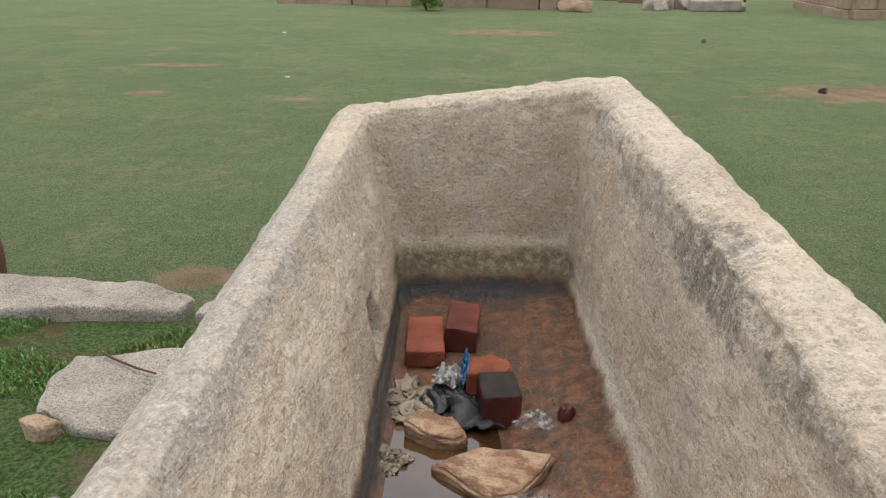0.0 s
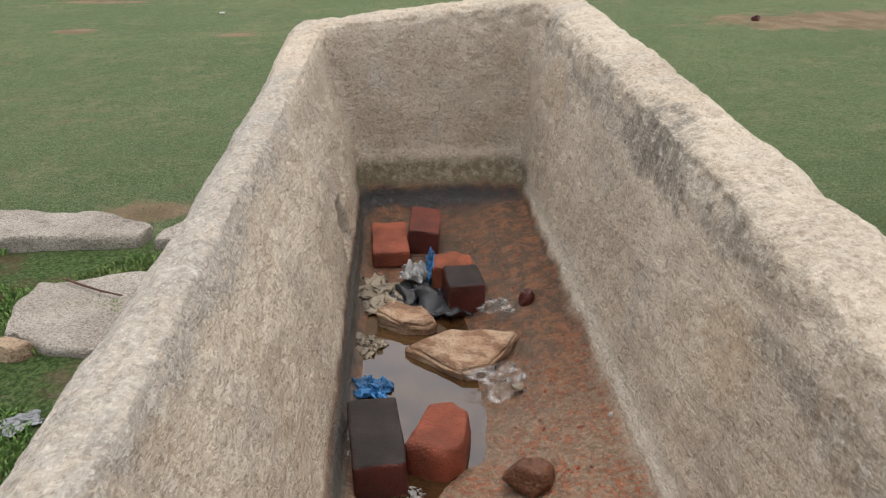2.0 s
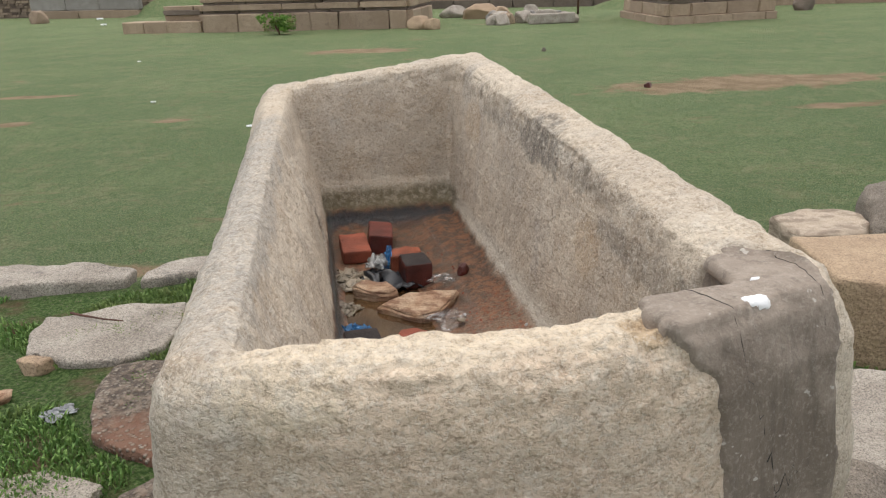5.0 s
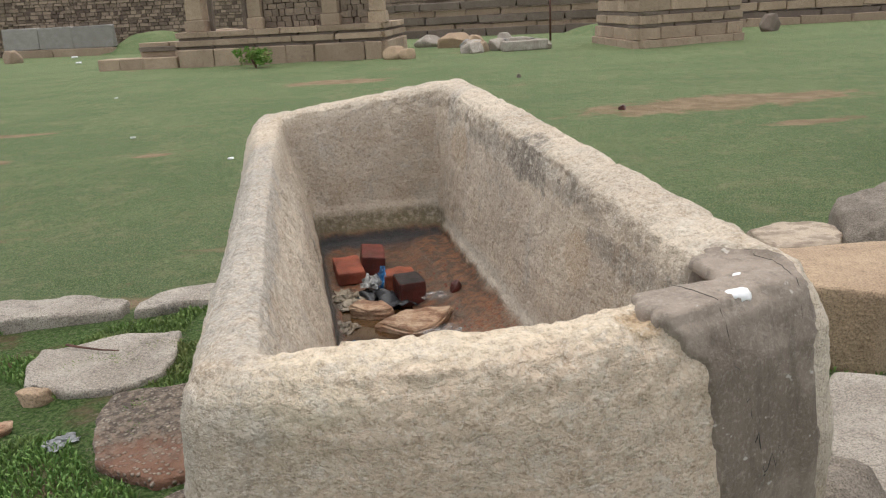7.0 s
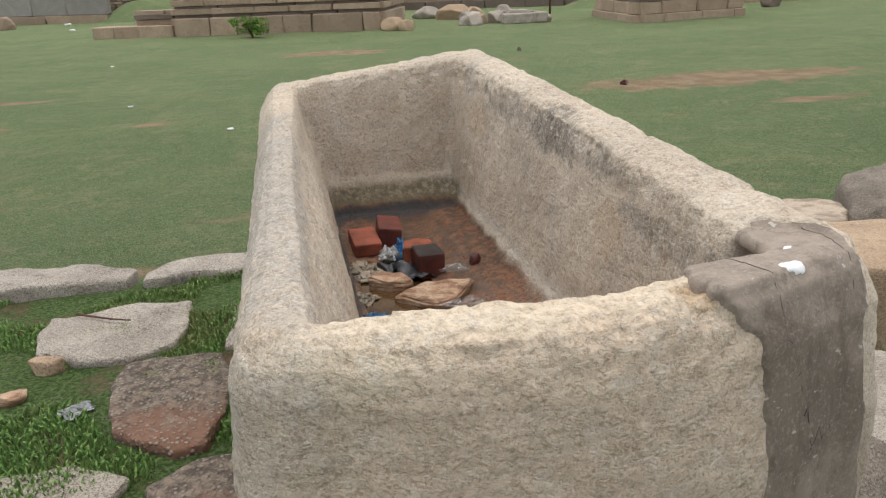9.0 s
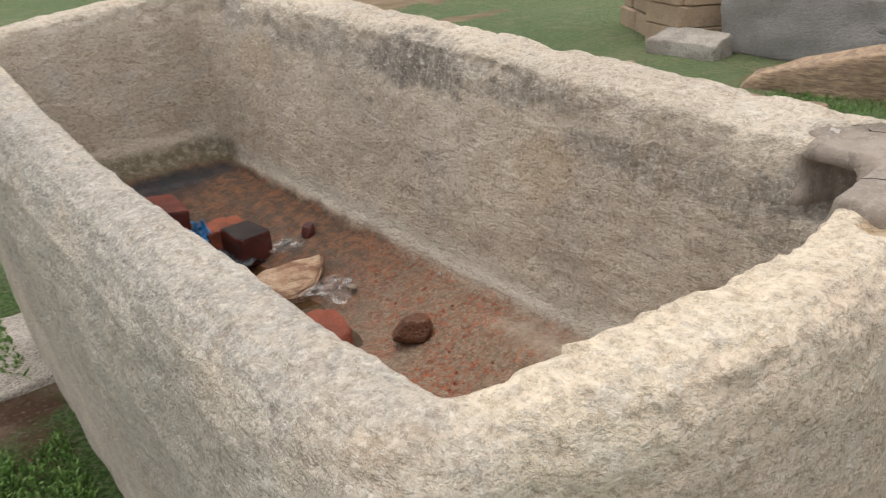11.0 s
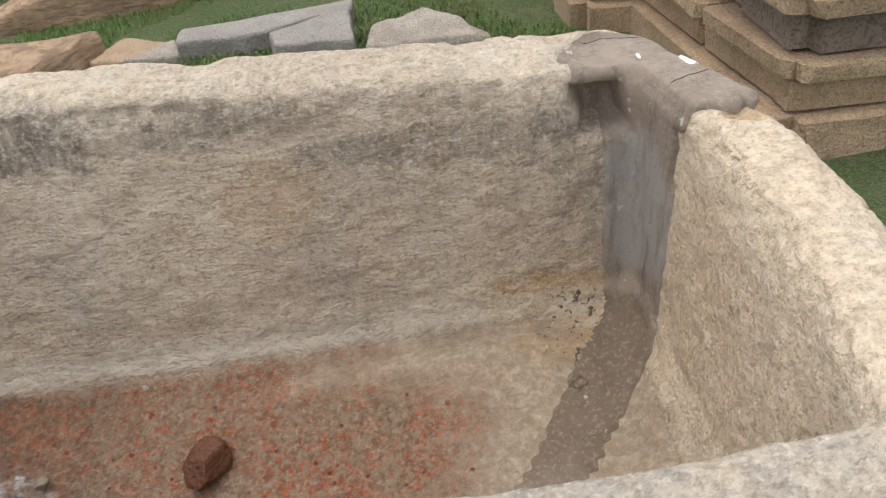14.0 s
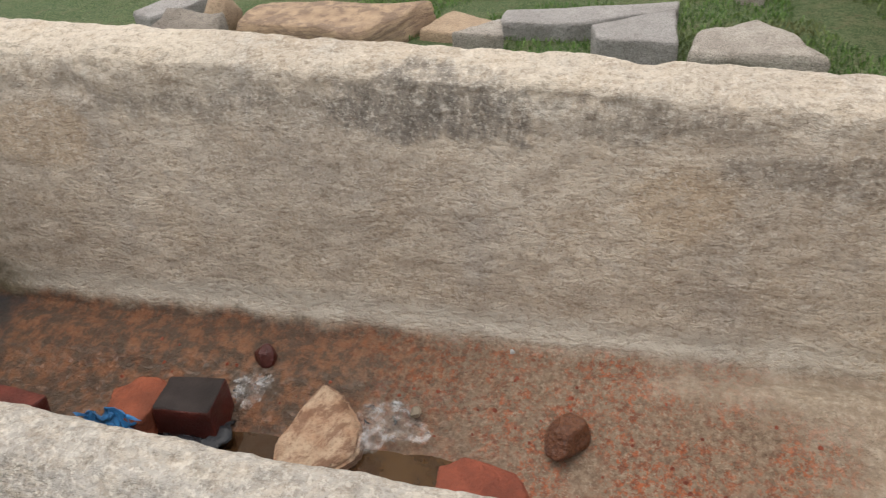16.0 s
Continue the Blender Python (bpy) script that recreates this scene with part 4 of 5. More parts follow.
# ---- bank beside the trough: kerb stones and slabs ----
KERB = "row of kerb stones"
stone("kerb_stone", [(-2.3, 2.96), (-1.75, 2.93), (-1.15, 2.92), (-1.11, 3.02), (-1.40, 3.22), (-1.7, 3.25), (-2.3, 3.30)], 0.08, 0.262, SLAB, 31, "long rough grey kerb stone along the lawn's edge", "kerb stone", KERB, rough=0.022, cuts=7, bevel=0.022)
stone("kerb_stone", [(-1.07, 2.90), (-0.80, 2.92), (-0.36, 2.95), (-0.33, 3.14), (-0.75, 3.15), (-0.96, 3.12), (-1.06, 3.0)], 0.08, 0.258, SLAB, 32, "rough grey kerb stone beside the trough", "kerb stone", KERB, rough=0.022, cuts=7, bevel=0.022)
stone("kerb_stone", [(-3.6, 3.2), (-2.36, 3.12), (-2.36, 3.38), (-3.6, 3.45)], 0.06, 0.25, SLAB, 33, "long rough grey kerb stone along the lawn's edge", "kerb stone", KERB, rough=0.022, cuts=7, bevel=0.022)
PAVE = "slabs beside the trough"
stone("paving_slab", [(-1.37, 2.20), (-1.42, 2.40), (-1.40, 2.56), (-1.08, 2.62), (-0.80, 2.58), (-0.81, 2.30), (-0.84, 2.14), (-1.0, 2.07), (-1.2, 2.10)], 0.12, 0.236, SLAB, 34, "large pale weathered slab sunk in grass", "slab", PAVE, rough=0.016, bevel=0.018, cuts=7, scale=0.18)
stone("paving_slab", [(-1.0, 2.03), (-0.64, 2.02), (-0.60, 1.65), (-0.66, 1.37), (-0.76, 1.34), (-0.97, 1.52), (-1.04, 1.84)], 0.10, 0.232, GRITTY, 35, "dark pitted slab with reddish earth on it", "slab", PAVE, rough=0.016, bevel=0.018, cuts=7, scale=0.12)
stone("paving_slab", [(-0.64, 2.08), (-0.62, 2.50), (-0.56, 2.60), (-0.30, 2.62), (-0.30, 2.06)], 0.10, 0.226, SLAB, 42, "pale slab wedged against the trough's foot", "slab", PAVE, rough=0.016, bevel=0.018, cuts=7)
stone("paving_slab", [(-1.5, 1.32), (-1.05, 1.39), (-0.87, 1.25), (-0.95, 1.0), (-1.5, 0.95)], 0.10, 0.225, SLAB, 36, "pale rough slab half sunk in weeds", "slab", PAVE, rough=0.016, bevel=0.018, cuts=7)
stone("paving_slab", [(-0.82, 1.19), (-0.70, 1.29), (-0.46, 1.30), (-0.46, 0.95), (-0.75, 0.95)], 0.10, 0.225, GRITTY, 37, "dark rough slab at the trough's foot", "slab", PAVE, rough=0.016, bevel=0.018, cuts=7)
lump("loose_stone", (-1.38, 1.88, 0.20), (0.07, 0.045, 0.035), 38, ROCK_TAN, "small flat tan stone in the weeds", group="loose stones on the bank", flat=0.2)
lump("loose_stone", (-1.31, 2.11, 0.19), (0.085, 0.05, 0.055), 39, BLOCK_TAN, "tan broken stone against a slab", group="loose stones on the bank", flat=0.1)
crumple("plastic_scrap", (-1.13, 1.72, 0.215), (0.10, 0.08, 0.016), 40, GREY_PLASTIC, "greyish plastic scrap lying in weeds", 30)
lump("rotten_stump", (-2.30, 3.5, LAWN), (0.12, 0.12, 0.82), 41, ROCK_BROWN, "rough reddish-brown rotten post stump behind the kerb", "stump", sharp=0.1)

# ---- fallen stones on the far side of the trough ----
FALL = "fallen building stones"
stone("fallen_stone", [(2.92, 3.60), (3.38, 3.60), (3.60, 3.82), (3.64, 4.12), (3.35, 4.24), (2.98, 4.12)], LAWN - 0.05, -0.10, ROCK_PALE, 51, "low tan rough stone in the lawn", "stone", FALL, rough=0.03, bevel=0.05)
stone("fallen_block", [(3.46, 3.68), (3.72, 3.46), (4.25, 3.7), (4.3, 4.3), (3.80, 4.35)], LAWN - 0.05, 0.02, SLAB_DARK, 52, "big dark brown rough-hewn boulder in grass", "stone block", FALL, rough=0.05, bevel=0.045, inset=0.22, tilt=(0.25, 0.0))
stone("fallen_block", [(4.33, 2.78), (5.14, 2.42), (5.15, 3.9), (4.55, 3.96)], LAWN - 0.05, -0.09, LEDGE, 68, "low tan-brown rough block in the grass", "stone block", FALL, rough=0.04, bevel=0.06, inset=0.06)
stone("leaning_block", [(5.85, 3.75), (6.25, 1.95), (6.72, 2.05), (6.4, 3.8)], LAWN - 0.05, 0.04, LEDGE, 69, "long ochre-brown split block leaning on a carved slab", "stone block", FALL, rough=0.03, bevel=0.04, inset=0.1, tilt=(0.1, -0.25))
stone("fallen_block", [(2.25, 2.35), (2.5, 2.18), (3.2, 2.35), (3.3, 2.85), (2.40, 3.0)], LAWN - 0.05, 0.15, BLOCK_TAN, 53, "tan dressed block lying beside the trough", "stone block", FALL, rough=0.015, bevel=0.03)
stone("fallen_slab", [(1.45, 0.9), (2.3, 1.25), (2.3, 1.75), (1.98, 1.85), (1.6, 1.42)], -0.25, -0.04, SLAB, 54, "pale weathered slab lying beside the trough", "slab", FALL, rough=0.03, bevel=0.04)
lump("dark_boulder", (1.32, 1.02, -0.18), (0.24, 0.26, 0.26), 55, SLAB_DARK, "dark lichen-covered rounded stone at the trough's foot", "boulder", FALL, sharp=0.1)
stone("fallen_slab", [(4.70, 2.02), (5.05, 1.98), (5.3, 2.38), (4.80, 2.52)], LAWN - 0.05, -0.22, BLOCK_TAN, 56, "flat tan slab in the grass", "slab", FALL, rough=0.02)
stone("fallen_slab", [(4.37, 1.78), (4.72, 1.86), (4.42, 2.16)], LAWN - 0.05, -0.10, SLAB, 57, "pale wedge-shaped stone in the grass", "slab", FALL, rough=0.015, bevel=0.02)
stone("fallen_slab", [(4.80, 1.42), (5.16, 0.64), (5.36, 0.62), (5.10, 1.90), (4.84, 1.92)], LAWN - 0.05, -0.16, BLOCK_GREY, 58, "long grey slab lying in the grass", "slab", FALL, rough=0.015, bevel=0.025)
stone("fallen_block", [(4.30, 0.64), (5.0, 0.66), (4.62, 1.22), (4.36, 1.16)], LAWN - 0.05, -0.10, BLOCK_GREY, 59, "bluish grey split block lying in the grass", "stone block", FALL, rough=0.015, bevel=0.025)
stone("fallen_slab", [(4.14, -0.25), (4.63, -0.06), (4.86, 0.10), (4.62, 0.53), (4.23, 0.57)], LAWN - 0.05, -0.12, SLAB, 60, "pale rounded slab lying in the grass", "slab", FALL, rough=0.03, bevel=0.05)
stone("fallen_slab", [(4.7, 4.72), (5.3, 4.50), (5.35, 4.9), (4.85, 5.0)], LAWN - 0.05, -0.12, BLOCK_GREY, 61, "grey slab lying in the grass", "slab", FALL, rough=0.02)
lump("fallen_stone", (4.9, 4.2, LAWN - 0.02), (0.26, 0.18, 0.28), 62, BLOCK_TAN, "tan broken stone in the grass", "stone", FALL)
stone("fallen_slab", [(5.62, 0.0), (5.68, 0.20), (7.5, 0.36), (7.5, 0.2)], LAWN - 0.05, -0.20, SLAB, 63, "narrow pale slab lying in the grass", "slab", FALL, rough=0.012, bevel=0.02)
stone("fallen_slab", [(6.7, -0.66), (7.3, -0.66), (7.4, -0.40), (6.72, -0.35)], LAWN - 0.05, -0.24, BLOCK_GREY, 64, "flat grey stone sunk in the grass", "slab", FALL, rough=0.02)
lump("fallen_stone", (6.2, 0.95, LAWN), (0.14, 0.10, 0.07), 65, BLOCK_TAN, "small tan stone in the grass", "stone", FALL)
lump("fallen_stone", (7.9, -0.15, LAWN), (0.10, 0.08, 0.10), 66, BRICK_ORANGE, "small reddish stone in the grass", "stone", FALL)
stone("fallen_slab", [(6.62, 5.35), (6.66, 4.5), (7.05, 4.55), (7.05, 5.4)], LAWN - 0.05, -0.1, SLAB, 67, "pale broken slab in front of stacked blocks", "slab", FALL, rough=0.03, tilt=(0.2, 0.0))


def carved_slab():
    """A broken relief slab set on edge, with worn bosses."""
    root = group_root("carved_slab", (7.0, 3.1, LAWN), "grey broken relief slab with worn carving, set on edge", "carved slab", FALL)
    bm, base = prism([(6.88, 1.55), (7.15, 1.55), (7.45, 4.75), (7.15, 4.78)], 0, 0.68, 71, rough=0.03, bevel=0.03, cuts=9)
    for v in bm.verts:
        p = Vector((v.co.y * 2.2, v.co.z * 2.2, 3))
        v.co.x -= 0.06 * smooth(-0.1, 0.5, noise.noise(p))
    body = part("slab_body", bm, BLOCK_GREY, None)
    body.location = (base[0], base[1], LAWN)
    under(body, root)
    for i, (y, z, r) in enumerate(((2.9, 0.42, 0.2), (3.7, 0.5, 0.13), (2.2, 0.35, 0.12))):
        bm = bmesh.new()
        bmesh.ops.create_icosphere(bm, subdivisions=3, radius=r)
        for v in bm.verts:
            v.co.x *= 0.35
            v.co.z *= 0.6
        roughen(bm.verts, 0.02, 0.15, i)
        bmesh.ops.translate(bm, verts=bm.verts, vec=(6.93 + 0.085 * (y - 1.55), y, LAWN + z))
        under(part("relief_boss", bm, BLOCK_GREY, None), root)


carved_slab()


# ---- masonry of shared block meshes ----
def unit_block(seed, worn=0.05):
    bm = bmesh.new()
    bmesh.ops.create_cube(bm, size=1.0)
    bmesh.ops.bevel(bm, geom=list(bm.edges), offset=0.045, segments=1, affect='EDGES')
    rng = random.Random(seed)
    for v in bm.verts:
        v.co += Vector([rng.uniform(-worn, worn) * 0.5 for _ in range(3)])
    bmesh.ops.translate(bm, verts=bm.verts, vec=(0, 0, 0.5))
    me = bpy.data.meshes.new("block")
    bm.to_mesh(me)
    bm.free()
    return me


UNIT = {}


def units(mat):
    if mat.name not in UNIT:
        made = []
        for s in range(5):
            me = unit_block(s + len(mat.name))
            me.materials.append(mat)
            made.append(me)
        UNIT[mat.name] = made
    return UNIT[mat.name]


def block(parent, centre, size, turn, mat, rng, name="stone_block", tip=0.0):
    ob = new(name, units(mat)[rng.randrange(5)])
    ob.parent = parent
    ob.matrix_parent_inverse = Matrix.Translation(-parent.location)
    ob.matrix_basis = Matrix.Translation(centre) @ pose(0, 0, 0, tip * rng.uniform(-1, 1), tip * rng.uniform(-1, 1), turn) @ Matrix.Diagonal((*size, 1))
    return ob


def course(parent, a, b, z, height, depth, length, mat, rng, out=0.0, gap=0.012, name="stone_block", vary=0.35, tip=0.0):
    """One row of blocks whose outer face runs from a to b, on its right side, pushed out by out."""
    a, b = Vector((*a, 0)), Vector((*b, 0))
    d = b - a
    whole = d.length
    d.normalize()
    side = Vector((d.y, -d.x, 0))
    turn = math.degrees(math.atan2(d.y, d.x))
    s = 0.0
    while s < whole - 0.02:
        w = min(length * rng.uniform(1 - vary, 1 + vary), whole - s)
        if whole - s - w < length * 0.3:
            w = whole - s
        c = a + d * (s + w / 2) + side * (out - depth / 2 + rng.uniform(-0.01, 0.01))
        block(parent, (c.x, c.y, z), (w - gap, depth, height - gap * 0.6), turn, mat, rng, name, tip)
        s += w


def moulded(parent, a, b, z, rows, mat, rng, length=0.9, gap=0.012):
    """A moulded base: rows of (height, outward step, material)."""
    for height, out, m in rows:
        course(parent, a, b, z, height, 0.7 + out, length, m or mat, rng, out, gap)
        z += height
    return z


rng = random.Random(5)

# shrine base close by, with stepped plan
near_base = group_root("temple_base", (5.5, -2.6, LAWN), "brown moulded sandstone temple base with projecting ledges", "temple base")
# the deepest courses take the dark stone as shade under the ledges
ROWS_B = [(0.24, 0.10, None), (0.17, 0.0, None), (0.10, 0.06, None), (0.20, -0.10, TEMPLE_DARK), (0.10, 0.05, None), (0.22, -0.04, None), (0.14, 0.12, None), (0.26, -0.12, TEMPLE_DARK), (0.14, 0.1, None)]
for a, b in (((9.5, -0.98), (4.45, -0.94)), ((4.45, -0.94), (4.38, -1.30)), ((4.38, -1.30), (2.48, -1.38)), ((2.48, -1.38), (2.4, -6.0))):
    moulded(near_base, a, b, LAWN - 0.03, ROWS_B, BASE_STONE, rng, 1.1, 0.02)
bm, base = prism([(2.95, -6.0), (2.95, -1.85), (4.8, -1.80), (4.9, -1.5), (9.5, -1.5), (9.5, -6.0)], LAWN, LAWN + 1.5, 9, rough=0.01, cuts=2)
core = part("core", bm, TEMPLE_DARK, None)
core.location = base
under(core, near_base)

# stacks of dressed blocks
stack_left = group_root("block_stack", (7.7, 5.9, LAWN), "stack of tan dressed building blocks with a dark capstone", "block stack", FALL)
moulded(stack_left, (8.1, 6.9), (6.95, 5.15), LAWN - 0.03, [(0.26, 0.05, None), (0.24, 0.0, None), (0.22, -0.05, None)], BLOCK_TAN, rng, 0.55)
moulded(stack_left, (6.95, 5.15), (8.4, 4.7), LAWN - 0.03, [(0.26, 0.05, None), (0.24, 0.0, None), (0.22, -0.05, None)], BLOCK_TAN, rng, 0.55)
block(stack_left, (7.75, 5.75, LAWN + 0.69), (1.5, 1.1, 0.14), 56, SLAB_DARK, rng, "capstone")
stack_right = group_root("block_stack", (7.7, 0.4, LAWN), "low stack of tan dressed blocks with a slab leaning on it", "block stack", FALL)
moulded(stack_right, (7.15, -0.15), (8.5, -0.3), LAWN - 0.03, [(0.30, 0.03, None), (0.2, 0.0, None), (0.2, 0.0, None)], BLOCK_TAN, rng, 0.7)
moulded(stack_right, (7.85, 0.8), (7.15, -0.15), LAWN - 0.03, [(0.30, 0.03, None), (0.2, 0.0, None), (0.2, 0.0, None)], BLOCK_TAN, rng, 0.7)
lean = block(stack_right, (7.35, 1.0, LAWN + 0.05), (0.9, 0.16, 0.55), 60, BLOCK_GREY, rng, "leaning_slab", 18)

# ---- ruined hall across the lawn ----
A0, A1 = Vector((-4.05, 32.43, 0)), Vector((3.90, 29.91, 0))
ad = (A1 - A0).normalized()
an = Vector((ad.y, -ad.x, 0))


def hall(s, back=0.0):
    p = A0 + ad * s - an * back
    return (p.x, p.y)


ruin = group_root("ruined_hall", (0, 31, LAWN), "ruined stone hall on a moulded plinth with pillars and rubble infill", "temple ruin")
# thin set-back courses of the plinth are coloured dark, as shade between mouldings
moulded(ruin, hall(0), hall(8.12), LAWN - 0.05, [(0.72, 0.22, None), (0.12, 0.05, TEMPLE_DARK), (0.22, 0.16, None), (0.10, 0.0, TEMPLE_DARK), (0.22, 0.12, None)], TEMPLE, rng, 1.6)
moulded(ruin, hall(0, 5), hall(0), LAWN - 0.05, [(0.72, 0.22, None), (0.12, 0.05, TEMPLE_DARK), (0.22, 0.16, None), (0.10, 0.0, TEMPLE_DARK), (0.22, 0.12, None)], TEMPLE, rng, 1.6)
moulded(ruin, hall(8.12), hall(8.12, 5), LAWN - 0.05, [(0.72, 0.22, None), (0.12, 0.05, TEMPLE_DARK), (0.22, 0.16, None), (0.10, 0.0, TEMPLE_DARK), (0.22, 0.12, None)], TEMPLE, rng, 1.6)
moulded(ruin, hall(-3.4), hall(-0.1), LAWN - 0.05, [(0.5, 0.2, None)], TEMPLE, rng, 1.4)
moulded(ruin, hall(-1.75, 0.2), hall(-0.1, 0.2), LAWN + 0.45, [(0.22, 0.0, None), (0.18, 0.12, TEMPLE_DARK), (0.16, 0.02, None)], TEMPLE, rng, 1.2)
bm, base = prism([hall(0.1, 5), hall(0.1, 0.5), hall(7.98, 0.5), hall(7.98, 5)], LAWN, LAWN + 1.28, 8, rough=0.01, cuts=2)
deck = part("deck", bm, TEMPLE, None)
deck.location = base
under(deck, ruin)
TURN_A = math.degrees(math.atan2(ad.y, ad.x))
PLINTH_TOP = LAWN + 1.33
for s, w in ((0.72, 0.72), (3.13, 0.56), (6.14, 0.68), (7.95, 0.62)):
    for z, h, k in ((0.0, 0.42, 1.12), (0.42, 1.0, 0.92), (1.42, 0.5, 1.05), (1.92, 1.1, 0.9)):
        p = hall(s, 0.45)
        block(ruin, (p[0], p[1], PLINTH_TOP + z), (w * k, w * k, h), TURN_A, TEMPLE, rng, "pillar_drum")
for s0, s1 in ((3.42, 5.8), (6.5, 7.65)):
    z = PLINTH_TOP
    while z < PLINTH_TOP + 2.6:
        h = rng.uniform(0.16, 0.3)
        course(ruin, hall(s0, 0.45), hall(s1, 0.45), z, h, 0.4, 0.34, RUBBLE, rng, 0, 0.03, "rubble_stone", 0.5, 4)
        z += h
for s in (1.25, 2.62):
    p = hall(s, 0.6)
    block(ruin, (p[0], p[1], PLINTH_TOP), (0.16, 0.16, 2.6), TURN_A, TEMPLE_DARK, rng, "door_jamb")

# low wall of large upright slabs
low_wall = group_root("slab_wall", (-13, 51.7, LAWN), "low wall of large pale upright stone slabs", "wall")
course(low_wall, (-16.84, 53.58), (-9.69, 49.94), LAWN - 0.05, 0.5, 0.6, 4, TEMPLE, rng, 0.15)
course(low_wall, (-16.84, 53.58), (-9.69, 49.94), LAWN + 0.45, 1.3, 0.4, 2.6, BLOCK_GREY, rng, 0.0, 0.03, vary=0.1)


def rubble_wall(name, a, b, z, top, seed, label, length=0.8, mat=None, deep=1.0):
    """A long enclosure wall: the joined rows of small stones are one piece of stuff."""
    r = random.Random(seed)
    root = group_root(name, (*((Vector(a) + Vector(b)) / 2), z), label, "wall")
    unit = units(mat or RUBBLE)[0]
    src = np.array([v.co[:] for v in unit.vertices])
    polys = [tuple(p.vertices) for p in unit.polygons]
    av, d = Vector((*a, 0)), Vector((b[0] - a[0], b[1] - a[1], 0))
    whole = d.length
    d.normalize()
    verts, faces = [], []
    z0 = z
    while z < top:
        h, s = r.uniform(0.13, 0.27), 0.0
        while s < whole:
            w = r.uniform(0.45, 1.6) * length
            p = av + d * (s + w / 2)
            push = r.uniform(-0.06, 0.06)
            base = len(verts)
            for q in src:
                lx, ly = q[0] * (w - 0.04), q[1] * deep + push
                verts.append((p.x + d.x * lx - d.y * ly, p.y + d.y * lx + d.x * ly, z + q[2] * (h - 0.03)))
            faces += [tuple(i + base for i in f) for f in polys]
            s += w
        z += h
    side = Vector((-d.y, d.x, 0)) * deep * 0.42
    e = av + d * whole
    core = [tuple(p + Vector((0, 0, h))) for h in (z0, top - 0.05) for p in (av - side, e - side, e + side, av + side)]
    wall_core = link_mesh("wall_core", core, [(3, 2, 1, 0), (4, 5, 6, 7), (0, 1, 5, 4), (1, 2, 6, 5), (2, 3, 7, 6), (3, 0, 4, 7)], TEMPLE_DARK, soft=False)
    under(wall_core, root)
    ob = link_mesh("rubble", verts, faces, mat or RUBBLE, soft=False)
    ob["kind"] = "stuff"
    under(ob, root)
    return root


def grass_mound(x, y, rx, ry, height):
    """A low uneven rise of turf before the enclosure wall."""
    verts, faces, n = [], [], 36
    for j in range(n + 1):
        for i in range(n + 1):
            u, v = 2 * i / n - 1, 2 * j / n - 1
            k = smooth(1.0, 0.1, math.hypot(u, v))
            verts.append((x + u * rx, y + v * ry, LAWN - 0.25 + (height + 0.25) * k + 0.12 * k * noise.noise(Vector((u * 5, v * 5, x)))))
    faces = [(j * (n + 1) + i, j * (n + 1) + i + 1, (j + 1) * (n + 1) + i + 1, (j + 1) * (n + 1) + i) for j in range(n) for i in range(n)]
    tagged(link_mesh("grass_mound", verts, faces, GROUND), "low grassy mound before a rubble wall", "mound", kind="structure")


grass_mound(-7.4, 50.9, 4.6, 2.4, 1.15)
grass_mound(17.0, 39.0, 5.0, 3.0, 0.5)
rubble_wall("enclosure_wall", (-75, 72), (0, 52), LAWN - 0.1, 3.4, 3, "tall brown rubble enclosure wall behind the ruins", 0.38)
rubble_wall("enclosure_wall", (0, 52), (70, 46), LAWN - 0.1, 3.2, 4, "tall brown rubble enclosure wall behind the ruins", 0.38)
tumbled = group_root("tumbled_wall", (11, 44, LAWN), "tumbled courses of long dressed stones", "ruined wall")
for k, (h, o) in enumerate(((0.5, 0.3), (0.35, 0.0), (0.4, 0.15), (0.35, -0.1), (0.4, 0.1))):
    course(tumbled, (4.5, 48.2), (17.5, 41.2), LAWN - 0.05 + k * 0.4, h, 0.8, 2.2, TEMPLE if k % 2 else TEMPLE_DARK, rng, o, 0.03, vary=0.5, tip=1.5)

# second shrine base
shrine = group_root("shrine_base", (14.5, 28.5, LAWN), "square brown stone shrine base with deep mouldings", "shrine")
# shade in the two thin recesses is coloured in with dark stone
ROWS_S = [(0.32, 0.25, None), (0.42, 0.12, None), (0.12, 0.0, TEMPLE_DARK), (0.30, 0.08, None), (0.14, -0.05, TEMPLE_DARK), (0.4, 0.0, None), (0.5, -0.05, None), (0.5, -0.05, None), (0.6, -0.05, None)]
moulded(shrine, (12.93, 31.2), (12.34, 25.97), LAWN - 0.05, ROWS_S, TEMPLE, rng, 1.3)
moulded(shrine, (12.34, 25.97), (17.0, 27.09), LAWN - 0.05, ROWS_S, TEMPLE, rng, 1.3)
bm, base = prism([(13.2, 31.2), (12.75, 26.5), (16.9, 27.6), (17.0, 31.4)], LAWN, LAWN + 3.2, 8, rough=0.01, cuts=2)
core = part("core", bm, TEMPLE, None)
core.location = base
under(core, shrine)

far_base = group_root("far_platform", (27, 36, LAWN), "long low stone platform with tumbled blocks", "platform")
for k, (h, o) in enumerate(((0.45, 0.4), (0.35, 0.1), (0.4, 0.2), (0.4, 0.0), (0.5, 0.1))):
    course(far_base, (18.5, 36.5), (40, 33), LAWN - 0.05 + k * 0.4, h, 0.9, 2.0, TEMPLE_DARK if k % 2 else TEMPLE, rng, o, 0.03, vary=0.5, tip=1.5)

